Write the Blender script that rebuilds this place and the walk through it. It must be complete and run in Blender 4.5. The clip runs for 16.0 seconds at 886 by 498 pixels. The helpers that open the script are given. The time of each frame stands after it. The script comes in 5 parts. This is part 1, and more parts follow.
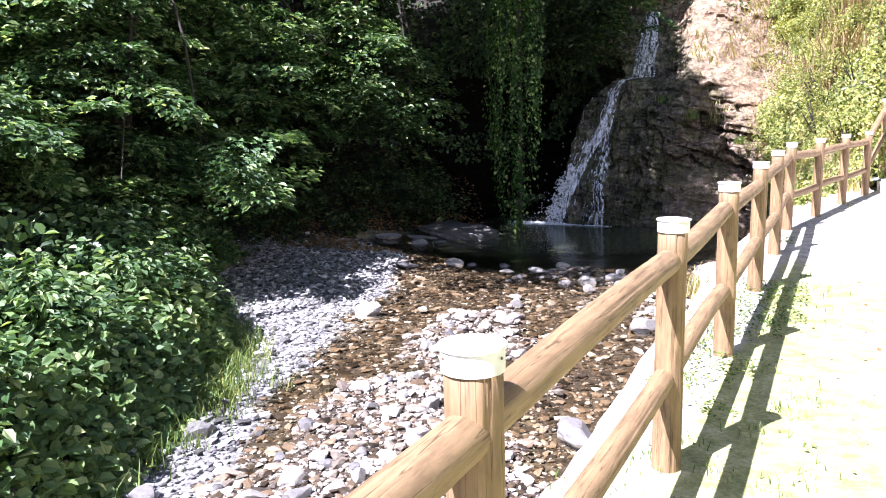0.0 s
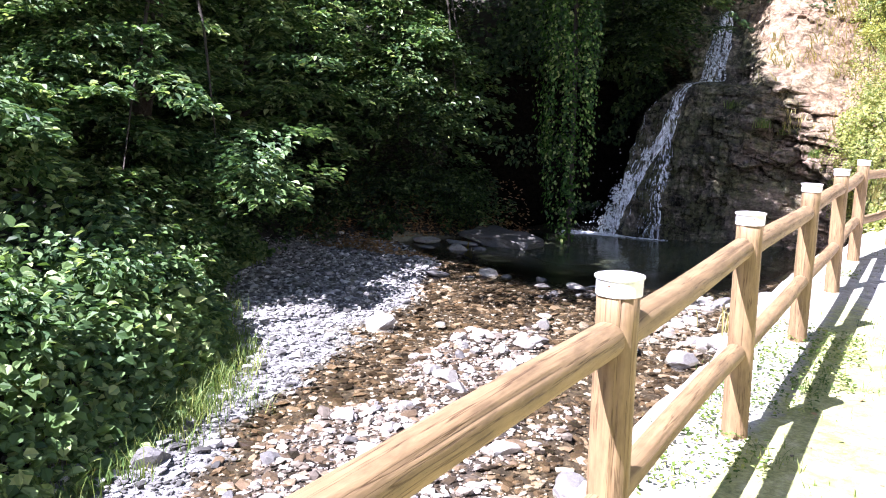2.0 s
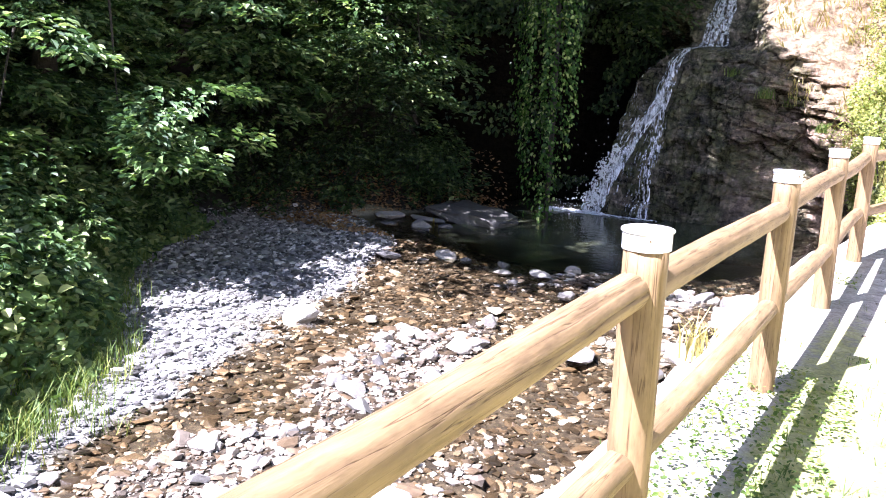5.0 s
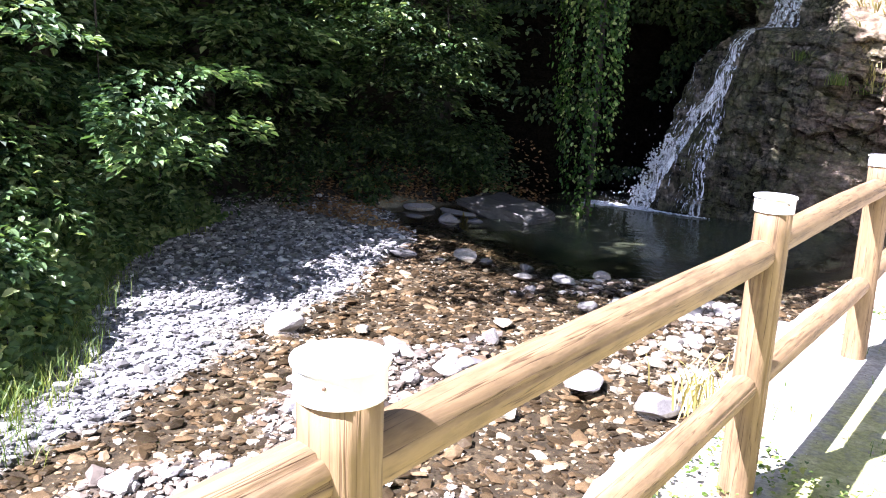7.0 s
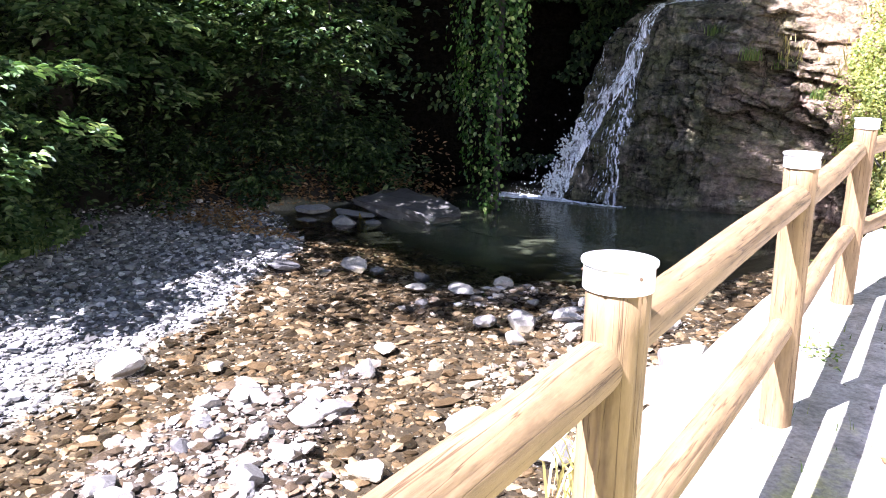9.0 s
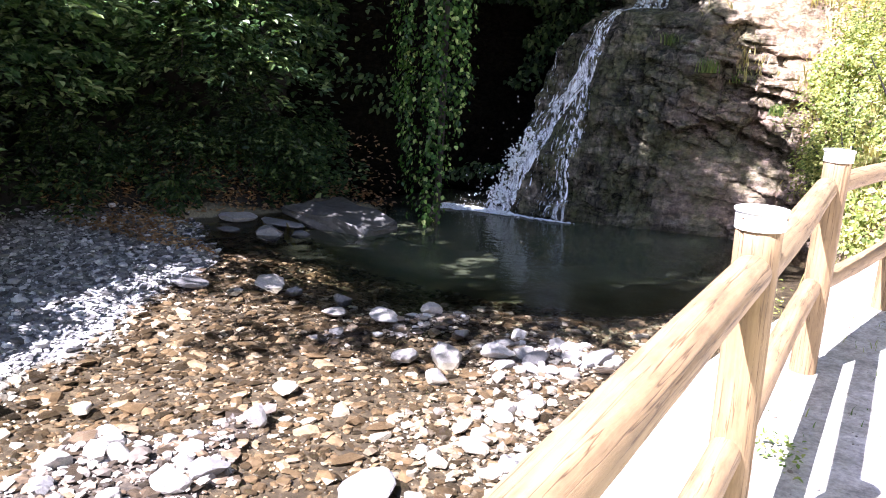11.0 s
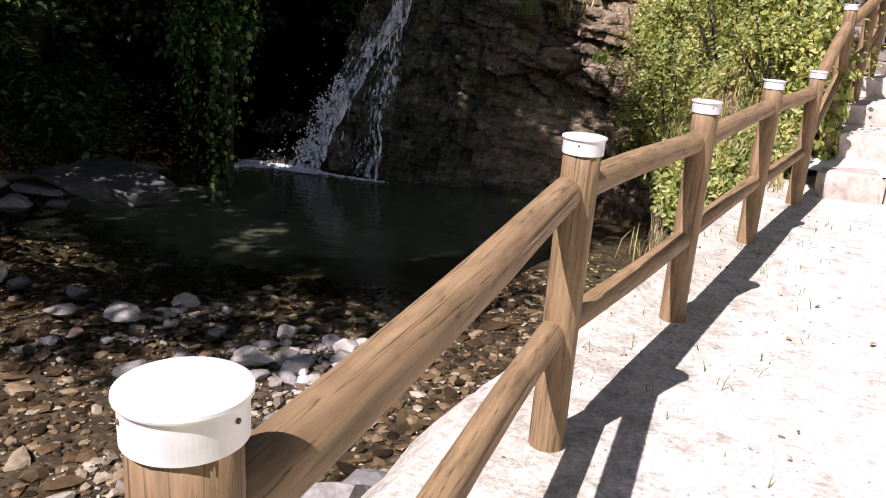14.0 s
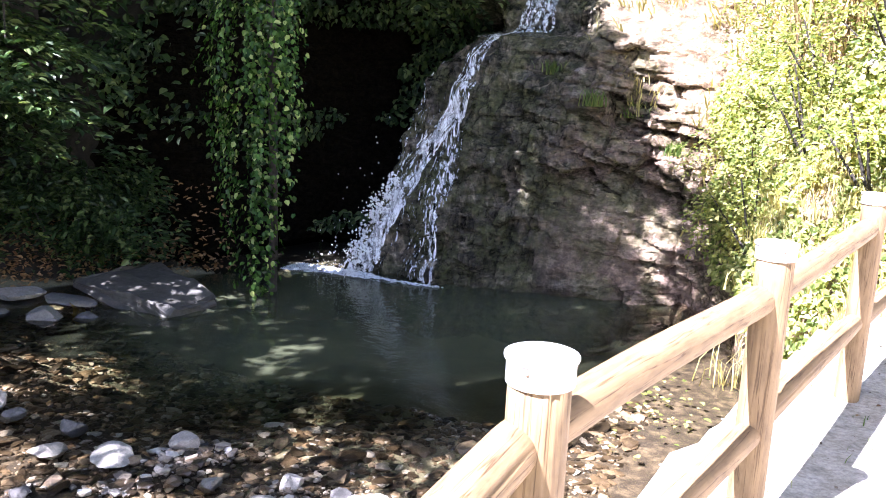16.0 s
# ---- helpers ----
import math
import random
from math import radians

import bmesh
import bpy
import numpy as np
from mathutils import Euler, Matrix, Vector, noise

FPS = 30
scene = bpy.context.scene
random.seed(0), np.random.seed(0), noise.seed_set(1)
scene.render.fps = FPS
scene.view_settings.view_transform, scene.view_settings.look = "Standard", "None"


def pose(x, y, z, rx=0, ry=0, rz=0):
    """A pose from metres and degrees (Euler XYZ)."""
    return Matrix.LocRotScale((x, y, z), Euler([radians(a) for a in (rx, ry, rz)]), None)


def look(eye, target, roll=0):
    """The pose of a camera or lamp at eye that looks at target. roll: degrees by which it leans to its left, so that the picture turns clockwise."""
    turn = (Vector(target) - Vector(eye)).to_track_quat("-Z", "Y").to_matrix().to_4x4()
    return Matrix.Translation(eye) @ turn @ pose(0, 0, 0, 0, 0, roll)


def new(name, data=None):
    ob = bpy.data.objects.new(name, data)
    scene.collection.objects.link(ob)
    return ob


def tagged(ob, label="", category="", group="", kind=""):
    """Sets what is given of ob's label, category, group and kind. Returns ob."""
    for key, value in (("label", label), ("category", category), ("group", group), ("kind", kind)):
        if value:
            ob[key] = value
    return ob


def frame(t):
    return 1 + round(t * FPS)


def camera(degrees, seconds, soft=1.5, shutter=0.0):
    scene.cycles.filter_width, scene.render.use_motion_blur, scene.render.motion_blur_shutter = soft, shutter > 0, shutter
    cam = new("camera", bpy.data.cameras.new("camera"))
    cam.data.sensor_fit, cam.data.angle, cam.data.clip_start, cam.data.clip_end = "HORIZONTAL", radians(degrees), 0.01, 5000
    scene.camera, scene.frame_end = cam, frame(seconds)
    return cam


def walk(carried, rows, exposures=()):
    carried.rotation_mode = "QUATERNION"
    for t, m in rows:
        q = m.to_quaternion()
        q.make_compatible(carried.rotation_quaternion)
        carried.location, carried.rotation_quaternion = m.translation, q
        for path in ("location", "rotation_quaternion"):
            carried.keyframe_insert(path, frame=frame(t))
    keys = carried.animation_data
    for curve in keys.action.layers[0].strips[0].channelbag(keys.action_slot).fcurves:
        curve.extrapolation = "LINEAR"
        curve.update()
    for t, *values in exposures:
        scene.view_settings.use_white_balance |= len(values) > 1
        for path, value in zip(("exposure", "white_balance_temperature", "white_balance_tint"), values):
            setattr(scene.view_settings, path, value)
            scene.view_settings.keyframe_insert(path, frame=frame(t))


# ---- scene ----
cam = camera(56.4, 16.0, 1.0)
PATH = [
    (0, (0.026, 0.12, 2.714), (-0.842, 1.892, 2.387), -1.0),
    (0.5, (0.061, 0.453, 2.717), (-0.851, 2.191, 2.331), 2.0),
    (1, (0.085, 0.722, 2.705), (-0.853, 2.443, 2.306), 0.8),
    (1.5, (0.071, 1.037, 2.731), (-0.825, 2.798, 2.419), -0.6),
    (2, (0.13, 1.321, 2.706), (-0.888, 3.011, 2.376), 1.0),
    (2.5, (0.168, 1.613, 2.727), (-0.778, 3.369, 2.572), 1.6),
    (3, (0.092, 1.937, 2.712), (-0.759, 3.736, 2.509), 1.6),
    (3.5, (0.105, 2.263, 2.671), (-0.847, 3.999, 2.389), 1.5),
    (3.7, (0.132, 2.395, 2.633), (-0.835, 4.119, 2.328), 2.7),
    (5.8, (0.023, 3.671, 2.643), (-1.035, 5.312, 2.21), 1.0),
    (6, (0.049, 3.845, 2.644), (-1.001, 5.509, 2.288), 0.9),
    (6.5, (0.099, 4.113, 2.651), (-0.938, 5.778, 2.259), 1.1),
    (7, (0.129, 4.369, 2.668), (-1.038, 5.929, 2.216), 2.3),
    (7.5, (0.015, 4.744, 2.653), (-1.131, 6.329, 2.233), 0.9),
    (8, (-0.068, 5.056, 2.66), (-1.111, 6.689, 2.164), 0.1),
    (8.2, (-0.05, 5.177, 2.638), (-1.106, 6.809, 2.169), -0.1),
    (10.3, (-0.209, 6.392, 2.645), (-1.223, 8.042, 2.145), 2.8),
    (10.5, (-0.202, 6.447, 2.641), (-1.258, 8.072, 2.147), 2.0),
    (11, (-0.275, 6.698, 2.637), (-1.231, 8.391, 2.166), 2.7),
    (11.5, (-0.307, 6.92, 2.643), (-1.155, 8.634, 2.056), -0.1),
    (12, (-0.236, 7.192, 2.643), (-1.03, 8.944, 2.096), 1.1),
    (12.5, (-0.203, 7.424, 2.637), (-0.999, 9.15, 2.015), 0.4),
    (13, (-0.246, 7.75, 2.632), (-0.919, 9.547, 2.069), 1.1),
    (13.5, (-0.206, 8.016, 2.645), (-0.734, 9.83, 1.989), -0.6),
    (14, (-0.127, 8.261, 2.657), (-0.766, 10.063, 2.07), 3.8),
    (14.5, (-0.155, 8.55, 2.669), (-0.94, 10.323, 2.177), 1.6),
    (15, (-0.203, 8.798, 2.717), (-0.915, 10.612, 2.269), 1.0),
    (15.5, (-0.145, 9.069, 2.742), (-0.887, 10.898, 2.418), 1.2),
    (16, (-0.122, 9.367, 2.749), (-0.986, 11.125, 2.346), 2.0),
]
STOPS = [(0.0, 1.79), (0.5, 1.59), (1.0, 1.42), (1.6, 1.75), (2.0, 1.9), (2.5, 2.53), (3.7, 2.48), (6.0, 2.14), (8.2, 2.33), (11.0, 2.38), (12.4, 2.1), (13.3, 0.82), (14.1, 0.6), (14.5, 1.85), (15.2, 2.33), (16.0, 2.73)]
EXPOSURES = [(t, stops + 0.34, 6350 if 13 < t < 14.3 else 5750, 28) for t, stops in STOPS]
walk(cam, [(t, look(eye, target, roll)) for t, eye, target, roll in PATH], EXPOSURES)

# ---- light ----
SUN_FROM = Vector((-0.38, -0.92, 1.22)).normalized()   # the way to the sun
world = bpy.data.worlds.new("sky")
scene.world = world
world.use_nodes = True
wn = world.node_tree.nodes
sky = wn.new("ShaderNodeTexSky")
sky.sky_type = "NISHITA"
sky.sun_disc = False
sky.sun_elevation = math.asin(SUN_FROM.z)
sky.sun_rotation = math.atan2(SUN_FROM.x, SUN_FROM.y)
world.node_tree.links.new(sky.outputs[0], wn["Background"].inputs[0])
wn["Background"].inputs[1].default_value = 0.05
sun = new("sun", bpy.data.lights.new("sun", "SUN"))
sun.data.energy = 5.0
sun.data.angle = radians(0.5)
sun.data.color = (1.0, 0.985, 0.95)
sun.matrix_world = look(SUN_FROM * 40, (0, 0, 0))


# ---- materials ----
def make_material(name):
    m = bpy.data.materials.new(name)
    m.use_nodes = True
    nt = m.node_tree
    return m, nt, nt.nodes, nt.links, nt.nodes["Principled BSDF"]


def noise_node(nt, scale, detail=6.0, rough=0.6, vec=None, distort=0.0):
    n = nt.nodes.new("ShaderNodeTexNoise")
    n.inputs["Scale"].default_value = scale
    n.inputs["Detail"].default_value = detail
    n.inputs["Roughness"].default_value = rough
    n.inputs["Distortion"].default_value = distort
    if vec is not None:
        nt.links.new(vec, n.inputs["Vector"])
    return n


def ramp_node(nt, fac, stops):
    r = nt.nodes.new("ShaderNodeValToRGB")
    nt.links.new(fac, r.inputs[0])
    e = r.color_ramp.elements
    while len(e) < len(stops):
        e.new(0.5)
    for el, (p, c) in zip(e, stops):
        el.position, el.color = p, (*c, 1) if len(c) == 3 else c
    return r


def mix_node(nt, fac, a, b, mode="MIX"):
    m = nt.nodes.new("ShaderNodeMix")
    m.data_type, m.blend_type = "RGBA", mode
    for key, v in ((0, fac), (6, a), (7, b)):
        if isinstance(v, (int, float)):
            m.inputs[key].default_value = v
        elif isinstance(v, tuple):
            m.inputs[key].default_value = (*v, 1)
        else:
            nt.links.new(v, m.inputs[key])
    return m.outputs[2]


def bump_node(nt, bsdf, height, strength, dist, prev=None):
    b = nt.nodes.new("ShaderNodeBump")
    b.inputs["Strength"].default_value = strength
    b.inputs["Distance"].default_value = dist
    nt.links.new(height, b.inputs["Height"])
    if prev is not None:
        nt.links.new(prev, b.inputs["Normal"])
    nt.links.new(b.outputs[0], bsdf.inputs["Normal"])
    return b.outputs[0]


def coords(nt, scale=(1, 1, 1), rot=(0, 0, 0), kind="Object"):
    t = nt.nodes.new("ShaderNodeTexCoord")
    mp = nt.nodes.new("ShaderNodeMapping")
    mp.inputs["Scale"].default_value = scale
    mp.inputs["Rotation"].default_value = rot
    nt.links.new(t.outputs[kind], mp.inputs[0])
    return mp.outputs[0]


def earthy(name, stops, scale=1.2, fine=22.0, fine_amount=0.5, rough=0.9, bump=0.5, bump_dist=0.02, tint=None, tint_scale=0.5, tint_range=(0.5, 0.65)):
    m, nt, nodes, links, bsdf = make_material(name)
    v = coords(nt)
    big = noise_node(nt, scale, 6, 0.6, v)
    small = noise_node(nt, fine, 5, 0.7, v)
    col = ramp_node(nt, big.outputs[0], stops).outputs[0]
    grain = ramp_node(nt, small.outputs[0], [(0.3, (0.35, 0.35, 0.35)), (0.7, (1.25, 1.25, 1.25))]).outputs[0]
    col = mix_node(nt, fine_amount, col, grain, "MULTIPLY")
    if tint:
        tn = noise_node(nt, tint_scale, 5, 0.65, v)
        tr = ramp_node(nt, tn.outputs[0], [(tint_range[0], (0, 0, 0)), (tint_range[1], (1, 1, 1))]).outputs[0]
        col = mix_node(nt, tr, col, tint)
    links.new(col, bsdf.inputs["Base Color"])
    bsdf.inputs["Roughness"].default_value = rough
    bump_node(nt, bsdf, small.outputs[0], bump, bump_dist)
    return m


def leafy(name, stops, translucent=0.35, rough=0.5):
    m, nt, nodes, links, bsdf = make_material(name)
    g = nodes.new("ShaderNodeNewGeometry")
    r = ramp_node(nt, g.outputs["Random Per Island"], stops)
    big = noise_node(nt, 0.9, 3, 0.5, coords(nt))
    shade = ramp_node(nt, big.outputs[0], [(0.35, (0.7, 0.75, 0.7)), (0.65, (1.15, 1.1, 0.9))]).outputs[0]
    col = mix_node(nt, 1.0, r.outputs[0], shade, "MULTIPLY")
    links.new(col, bsdf.inputs["Base Color"])
    bsdf.inputs["Roughness"].default_value = rough
    bsdf.inputs["Specular IOR Level"].default_value = 0.3
    tr = nodes.new("ShaderNodeBsdfTranslucent")
    warm = mix_node(nt, 1.0, col, (1.45, 1.45, 0.7), "MULTIPLY")
    links.new(warm, tr.inputs[0])
    mx = nodes.new("ShaderNodeMixShader")
    mx.inputs[0].default_value = translucent
    links.new(bsdf.outputs[0], mx.inputs[1])
    links.new(tr.outputs[0], mx.inputs[2])
    links.new(mx.outputs[0], nodes["Material Output"].inputs[0])
    return m


def stony(name, stops, island=True, rough=0.8, speck=30.0):
    m, nt, nodes, links, bsdf = make_material(name)
    if island:
        src = nodes.new("ShaderNodeNewGeometry").outputs["Random Per Island"]
    else:
        src = nodes.new("ShaderNodeObjectInfo").outputs["Random"]
    col = ramp_node(nt, src, stops).outputs[0]
    v = coords(nt)
    n1 = noise_node(nt, 7.0, 6, 0.65, v)
    n2 = noise_node(nt, speck, 5, 0.7, v)
    a = ramp_node(nt, n1.outputs[0], [(0.3, (0.6, 0.58, 0.55)), (0.65, (1.15, 1.13, 1.1))]).outputs[0]
    b = ramp_node(nt, n2.outputs[0], [(0.35, (0.7, 0.7, 0.7)), (0.6, (1.1, 1.1, 1.1))]).outputs[0]
    col = mix_node(nt, 0.8, mix_node(nt, 0.7, col, a, "MULTIPLY"), b, "MULTIPLY")
    links.new(col, bsdf.inputs["Base Color"])
    bsdf.inputs["Roughness"].default_value = rough
    bump_node(nt, bsdf, n2.outputs[0], 0.5, 0.01)
    return m


MAT_PATH = earthy("pale_gravel_path", [(0.3, (0.48, 0.45, 0.41)), (0.5, (0.58, 0.56, 0.52)), (0.7, (0.66, 0.64, 0.60))], 0.9, 60, 0.4, 0.95, 0.5, 0.01)


def ground_material():
    """One sheet: streambed, gravel, soil, path, dry slope and pool silt, blended by zone."""
    m, nt, nodes, links, bsdf = make_material("ground_sheet")
    v = coords(nt)
    big, mid, small = noise_node(nt, 1.3, 6, 0.6, v), noise_node(nt, 9, 5, 0.65, v), noise_node(nt, 42, 5, 0.7, v)
    col = ramp_node(nt, mid.outputs[0], [(0.3, (0.018, 0.013, 0.009)), (0.5, (0.05, 0.036, 0.023)), (0.68, (0.15, 0.115, 0.075))]).outputs[0]
    zones = (("gravel", mid, [(0.3, (0.10, 0.095, 0.09)), (0.5, (0.19, 0.185, 0.18)), (0.7, (0.34, 0.33, 0.32))]),
             ("silt", big, [(0.3, (0.12, 0.115, 0.075)), (0.55, (0.21, 0.195, 0.13)), (0.75, (0.34, 0.30, 0.20))]),
             # Soil of the wooded banks, with the trees' shade put into its colour
             ("shaded_soil", mid, [(0.3, (0.010, 0.009, 0.006)), (0.55, (0.022, 0.018, 0.012)), (0.75, (0.045, 0.036, 0.024))]),
             ("slope", mid, [(0.3, (0.19, 0.13, 0.09)), (0.5, (0.31, 0.24, 0.16)), (0.7, (0.42, 0.36, 0.25))]),
             ("bank", mid, [(0.3, (0.30, 0.28, 0.23)), (0.5, (0.46, 0.43, 0.36)), (0.7, (0.58, 0.56, 0.50))]),
             ("pathway", mid, [(0.3, (0.36, 0.31, 0.26)), (0.5, (0.58, 0.53, 0.47)), (0.7, (0.70, 0.665, 0.61))]),
             ("turf", mid, [(0.3, (0.20, 0.23, 0.07)), (0.5, (0.37, 0.37, 0.145)), (0.7, (0.52, 0.50, 0.28))]))
    for zone, src, stops in zones:
        at = nodes.new("ShaderNodeAttribute")
        at.attribute_name = zone
        wob = nodes.new("ShaderNodeMath")
        wob.operation = "MULTIPLY_ADD"
        links.new(mid.outputs[0], wob.inputs[0])
        wob.inputs[1].default_value = 0.9
        wob.inputs[2].default_value = -0.45
        add = nodes.new("ShaderNodeMath")
        links.new(at.outputs["Fac"], add.inputs[0])
        links.new(wob.outputs[0], add.inputs[1])
        mask = ramp_node(nt, add.outputs[0], [(0.4, (0, 0, 0)), (0.6, (1, 1, 1))]).outputs[0]
        col = mix_node(nt, mask, col, ramp_node(nt, src.outputs[0], stops).outputs[0])
    grain = ramp_node(nt, small.outputs[0], [(0.32, (0.35, 0.35, 0.36)), (0.66, (1.35, 1.35, 1.33))]).outputs[0]
    col = mix_node(nt, 0.6, col, grain, "MULTIPLY")
    links.new(col, bsdf.inputs["Base Color"])
    bsdf.inputs["Roughness"].default_value = 0.9
    b = bump_node(nt, bsdf, mid.outputs[0], 0.5, 0.03)
    bump_node(nt, bsdf, small.outputs[0], 0.7, 0.012, b)
    return m


MAT_GROUND = ground_material()
MAT_PEBBLE = stony("grey_pebble", [(0.0, (0.05, 0.048, 0.045)), (0.35, (0.16, 0.155, 0.15)), (0.75, (0.36, 0.355, 0.35)), (1.0, (0.68, 0.67, 0.66))])
MAT_MIXED = stony("mixed_river_pebble", [(0.0, (0.11, 0.088, 0.07)), (0.35, (0.22, 0.185, 0.145)), (0.7, (0.32, 0.285, 0.24)), (0.9, (0.42, 0.395, 0.36)), (1.0, (0.58, 0.57, 0.55))])
MAT_BROWN = stony("brown_wet_stone", [(0.0, (0.018, 0.014, 0.010)), (0.4, (0.07, 0.05, 0.032)), (0.7, (0.18, 0.127, 0.08)), (0.88, (0.31, 0.245, 0.18)), (1.0, (0.48, 0.46, 0.43))], True, 0.3)
MAT_COBBLE = stony("pale_cobble", [(0.0, (0.13, 0.125, 0.125)), (0.35, (0.235, 0.225, 0.21)), (0.7, (0.32, 0.295, 0.26)), (1.0, (0.44, 0.42, 0.39))], False)
MAT_LEAF = leafy("broad_green_leaf", [(0.0, (0.022, 0.055, 0.022)), (0.5, (0.072, 0.14, 0.055)), (0.8, (0.17, 0.265, 0.115)), (1.0, (0.36, 0.44, 0.26))], 0.36)
# Tree shade is put into this leaf colour; its palest leaves imitate sunlit glints
MAT_SHADELEAF = leafy("shaded_green_leaf", [(0.0, (0.012, 0.030, 0.012)), (0.6, (0.035, 0.072, 0.026)), (0.88, (0.10, 0.155, 0.06)), (1.0, (0.20, 0.26, 0.13))], 0.3, 0.4)
# The palest ivy stops put sunlight on single leaves into the colour
MAT_IVY = leafy("glossy_ivy_leaf", [(0.0, (0.012, 0.035, 0.008)), (0.5, (0.04, 0.10, 0.02)), (0.82, (0.09, 0.19, 0.045)), (0.9, (0.25, 0.36, 0.12)), (1.0, (0.42, 0.5, 0.22))], 0.3, 0.25)
MAT_BUSH = leafy("yellow_green_leaf", [(0.0, (0.08, 0.115, 0.028)), (0.45, (0.24, 0.275, 0.08)), (0.8, (0.42, 0.42, 0.16)), (1.0, (0.58, 0.55, 0.30))], 0.42)
MAT_GRASS = leafy("green_grass", [(0.0, (0.06, 0.11, 0.025)), (0.6, (0.13, 0.19, 0.05)), (1.0, (0.30, 0.32, 0.12))], 0.3)
MAT_STRAW = leafy("dry_yellow_grass", [(0.0, (0.28, 0.24, 0.09)), (0.6, (0.42, 0.36, 0.16)), (1.0, (0.52, 0.46, 0.26))], 0.3)
MAT_WEED = leafy("bright_weed_leaf", [(0.0, (0.05, 0.10, 0.035)), (0.5, (0.11, 0.185, 0.07)), (0.85, (0.19, 0.28, 0.12)), (1.0, (0.38, 0.44, 0.22))], 0.35)
MAT_STALK = leafy("dry_brown_stalk", [(0.0, (0.16, 0.10, 0.05)), (0.6, (0.30, 0.21, 0.11)), (1.0, (0.44, 0.34, 0.2))], 0.15)
MAT_BARK = earthy("brown_bark", [(0.3, (0.022, 0.018, 0.013)), (0.6, (0.05, 0.042, 0.032)), (0.8, (0.09, 0.078, 0.062))], 6, 30, 0.6, 0.9, 0.9, 0.03)
MAT_LITTER = leafy("fallen_leaf", [(0.0, (0.16, 0.08, 0.04)), (0.6, (0.30, 0.18, 0.09)), (1.0, (0.42, 0.28, 0.18))], 0.1)


def wood_material(name, along):
    m, nt, nodes, links, bsdf = make_material(name)
    sc = {"y": (9, 0.5, 9), "z": (9, 9, 0.5)}[along]
    v = coords(nt, sc)
    grain = noise_node(nt, 4.0, 8, 0.65, v, 0.6)
    blot = noise_node(nt, 1.6, 5, 0.6, coords(nt))
    col = ramp_node(nt, grain.outputs[0], [(0.25, (0.165, 0.105, 0.052)), (0.45, (0.235, 0.155, 0.078)), (0.7, (0.305, 0.208, 0.108))]).outputs[0]
    grey = ramp_node(nt, blot.outputs[0], [(0.35, (0.75, 0.72, 0.68)), (0.65, (1.1, 1.08, 1.05))]).outputs[0]
    col = mix_node(nt, 0.8, col, grey, "MULTIPLY")
    spot = noise_node(nt, 24, 4, 0.7, coords(nt, {"y": (1, 0.25, 1), "z": (1, 1, 0.25)}[along]))
    col = mix_node(nt, 0.6, col, ramp_node(nt, spot.outputs[0], [(0.34, (0.5, 0.47, 0.45)), (0.52, (1.0, 1.0, 1.0)), (0.7, (1.2, 1.2, 1.2))]).outputs[0], "MULTIPLY")
    crack_src = noise_node(nt, 3.0, 3, 0.5, coords(nt, {"y": (14, 0.35, 14), "z": (14, 14, 0.35)}[along]))
    crack = ramp_node(nt, crack_src.outputs[0], [(0.485, (1, 1, 1)), (0.5, (0.3, 0.22, 0.16)), (0.515, (1, 1, 1))]).outputs[0]
    col = mix_node(nt, 0.85, col, crack, "MULTIPLY")
    links.new(col, bsdf.inputs["Base Color"])
    bsdf.inputs["Roughness"].default_value = 0.7
    b = bump_node(nt, bsdf, grain.outputs[0], 0.35, 0.01)
    bump_node(nt, bsdf, crack, 0.3, 0.008, b)
    return m


MAT_POST = wood_material("post_timber", "z")
MAT_RAIL = wood_material("rail_timber", "y")
MAT_CAP, nt, nodes, links, bsdf = make_material("galvanised_cap")
cn = noise_node(nt, 14, 5, 0.6, coords(nt))
links.new(ramp_node(nt, cn.outputs[0], [(0.3, (0.55, 0.55, 0.54)), (0.65, (0.74, 0.74, 0.73))]).outputs[0], bsdf.inputs["Base Color"])
bsdf.inputs["Metallic"].default_value = 0.25
bsdf.inputs["Roughness"].default_value = 0.5
MAT_NAIL, nt, nodes, links, bsdf = make_material("rusty_nail")
bsdf.inputs["Base Color"].default_value = (0.12, 0.07, 0.04, 1)
bsdf.inputs["Roughness"].default_value = 0.6


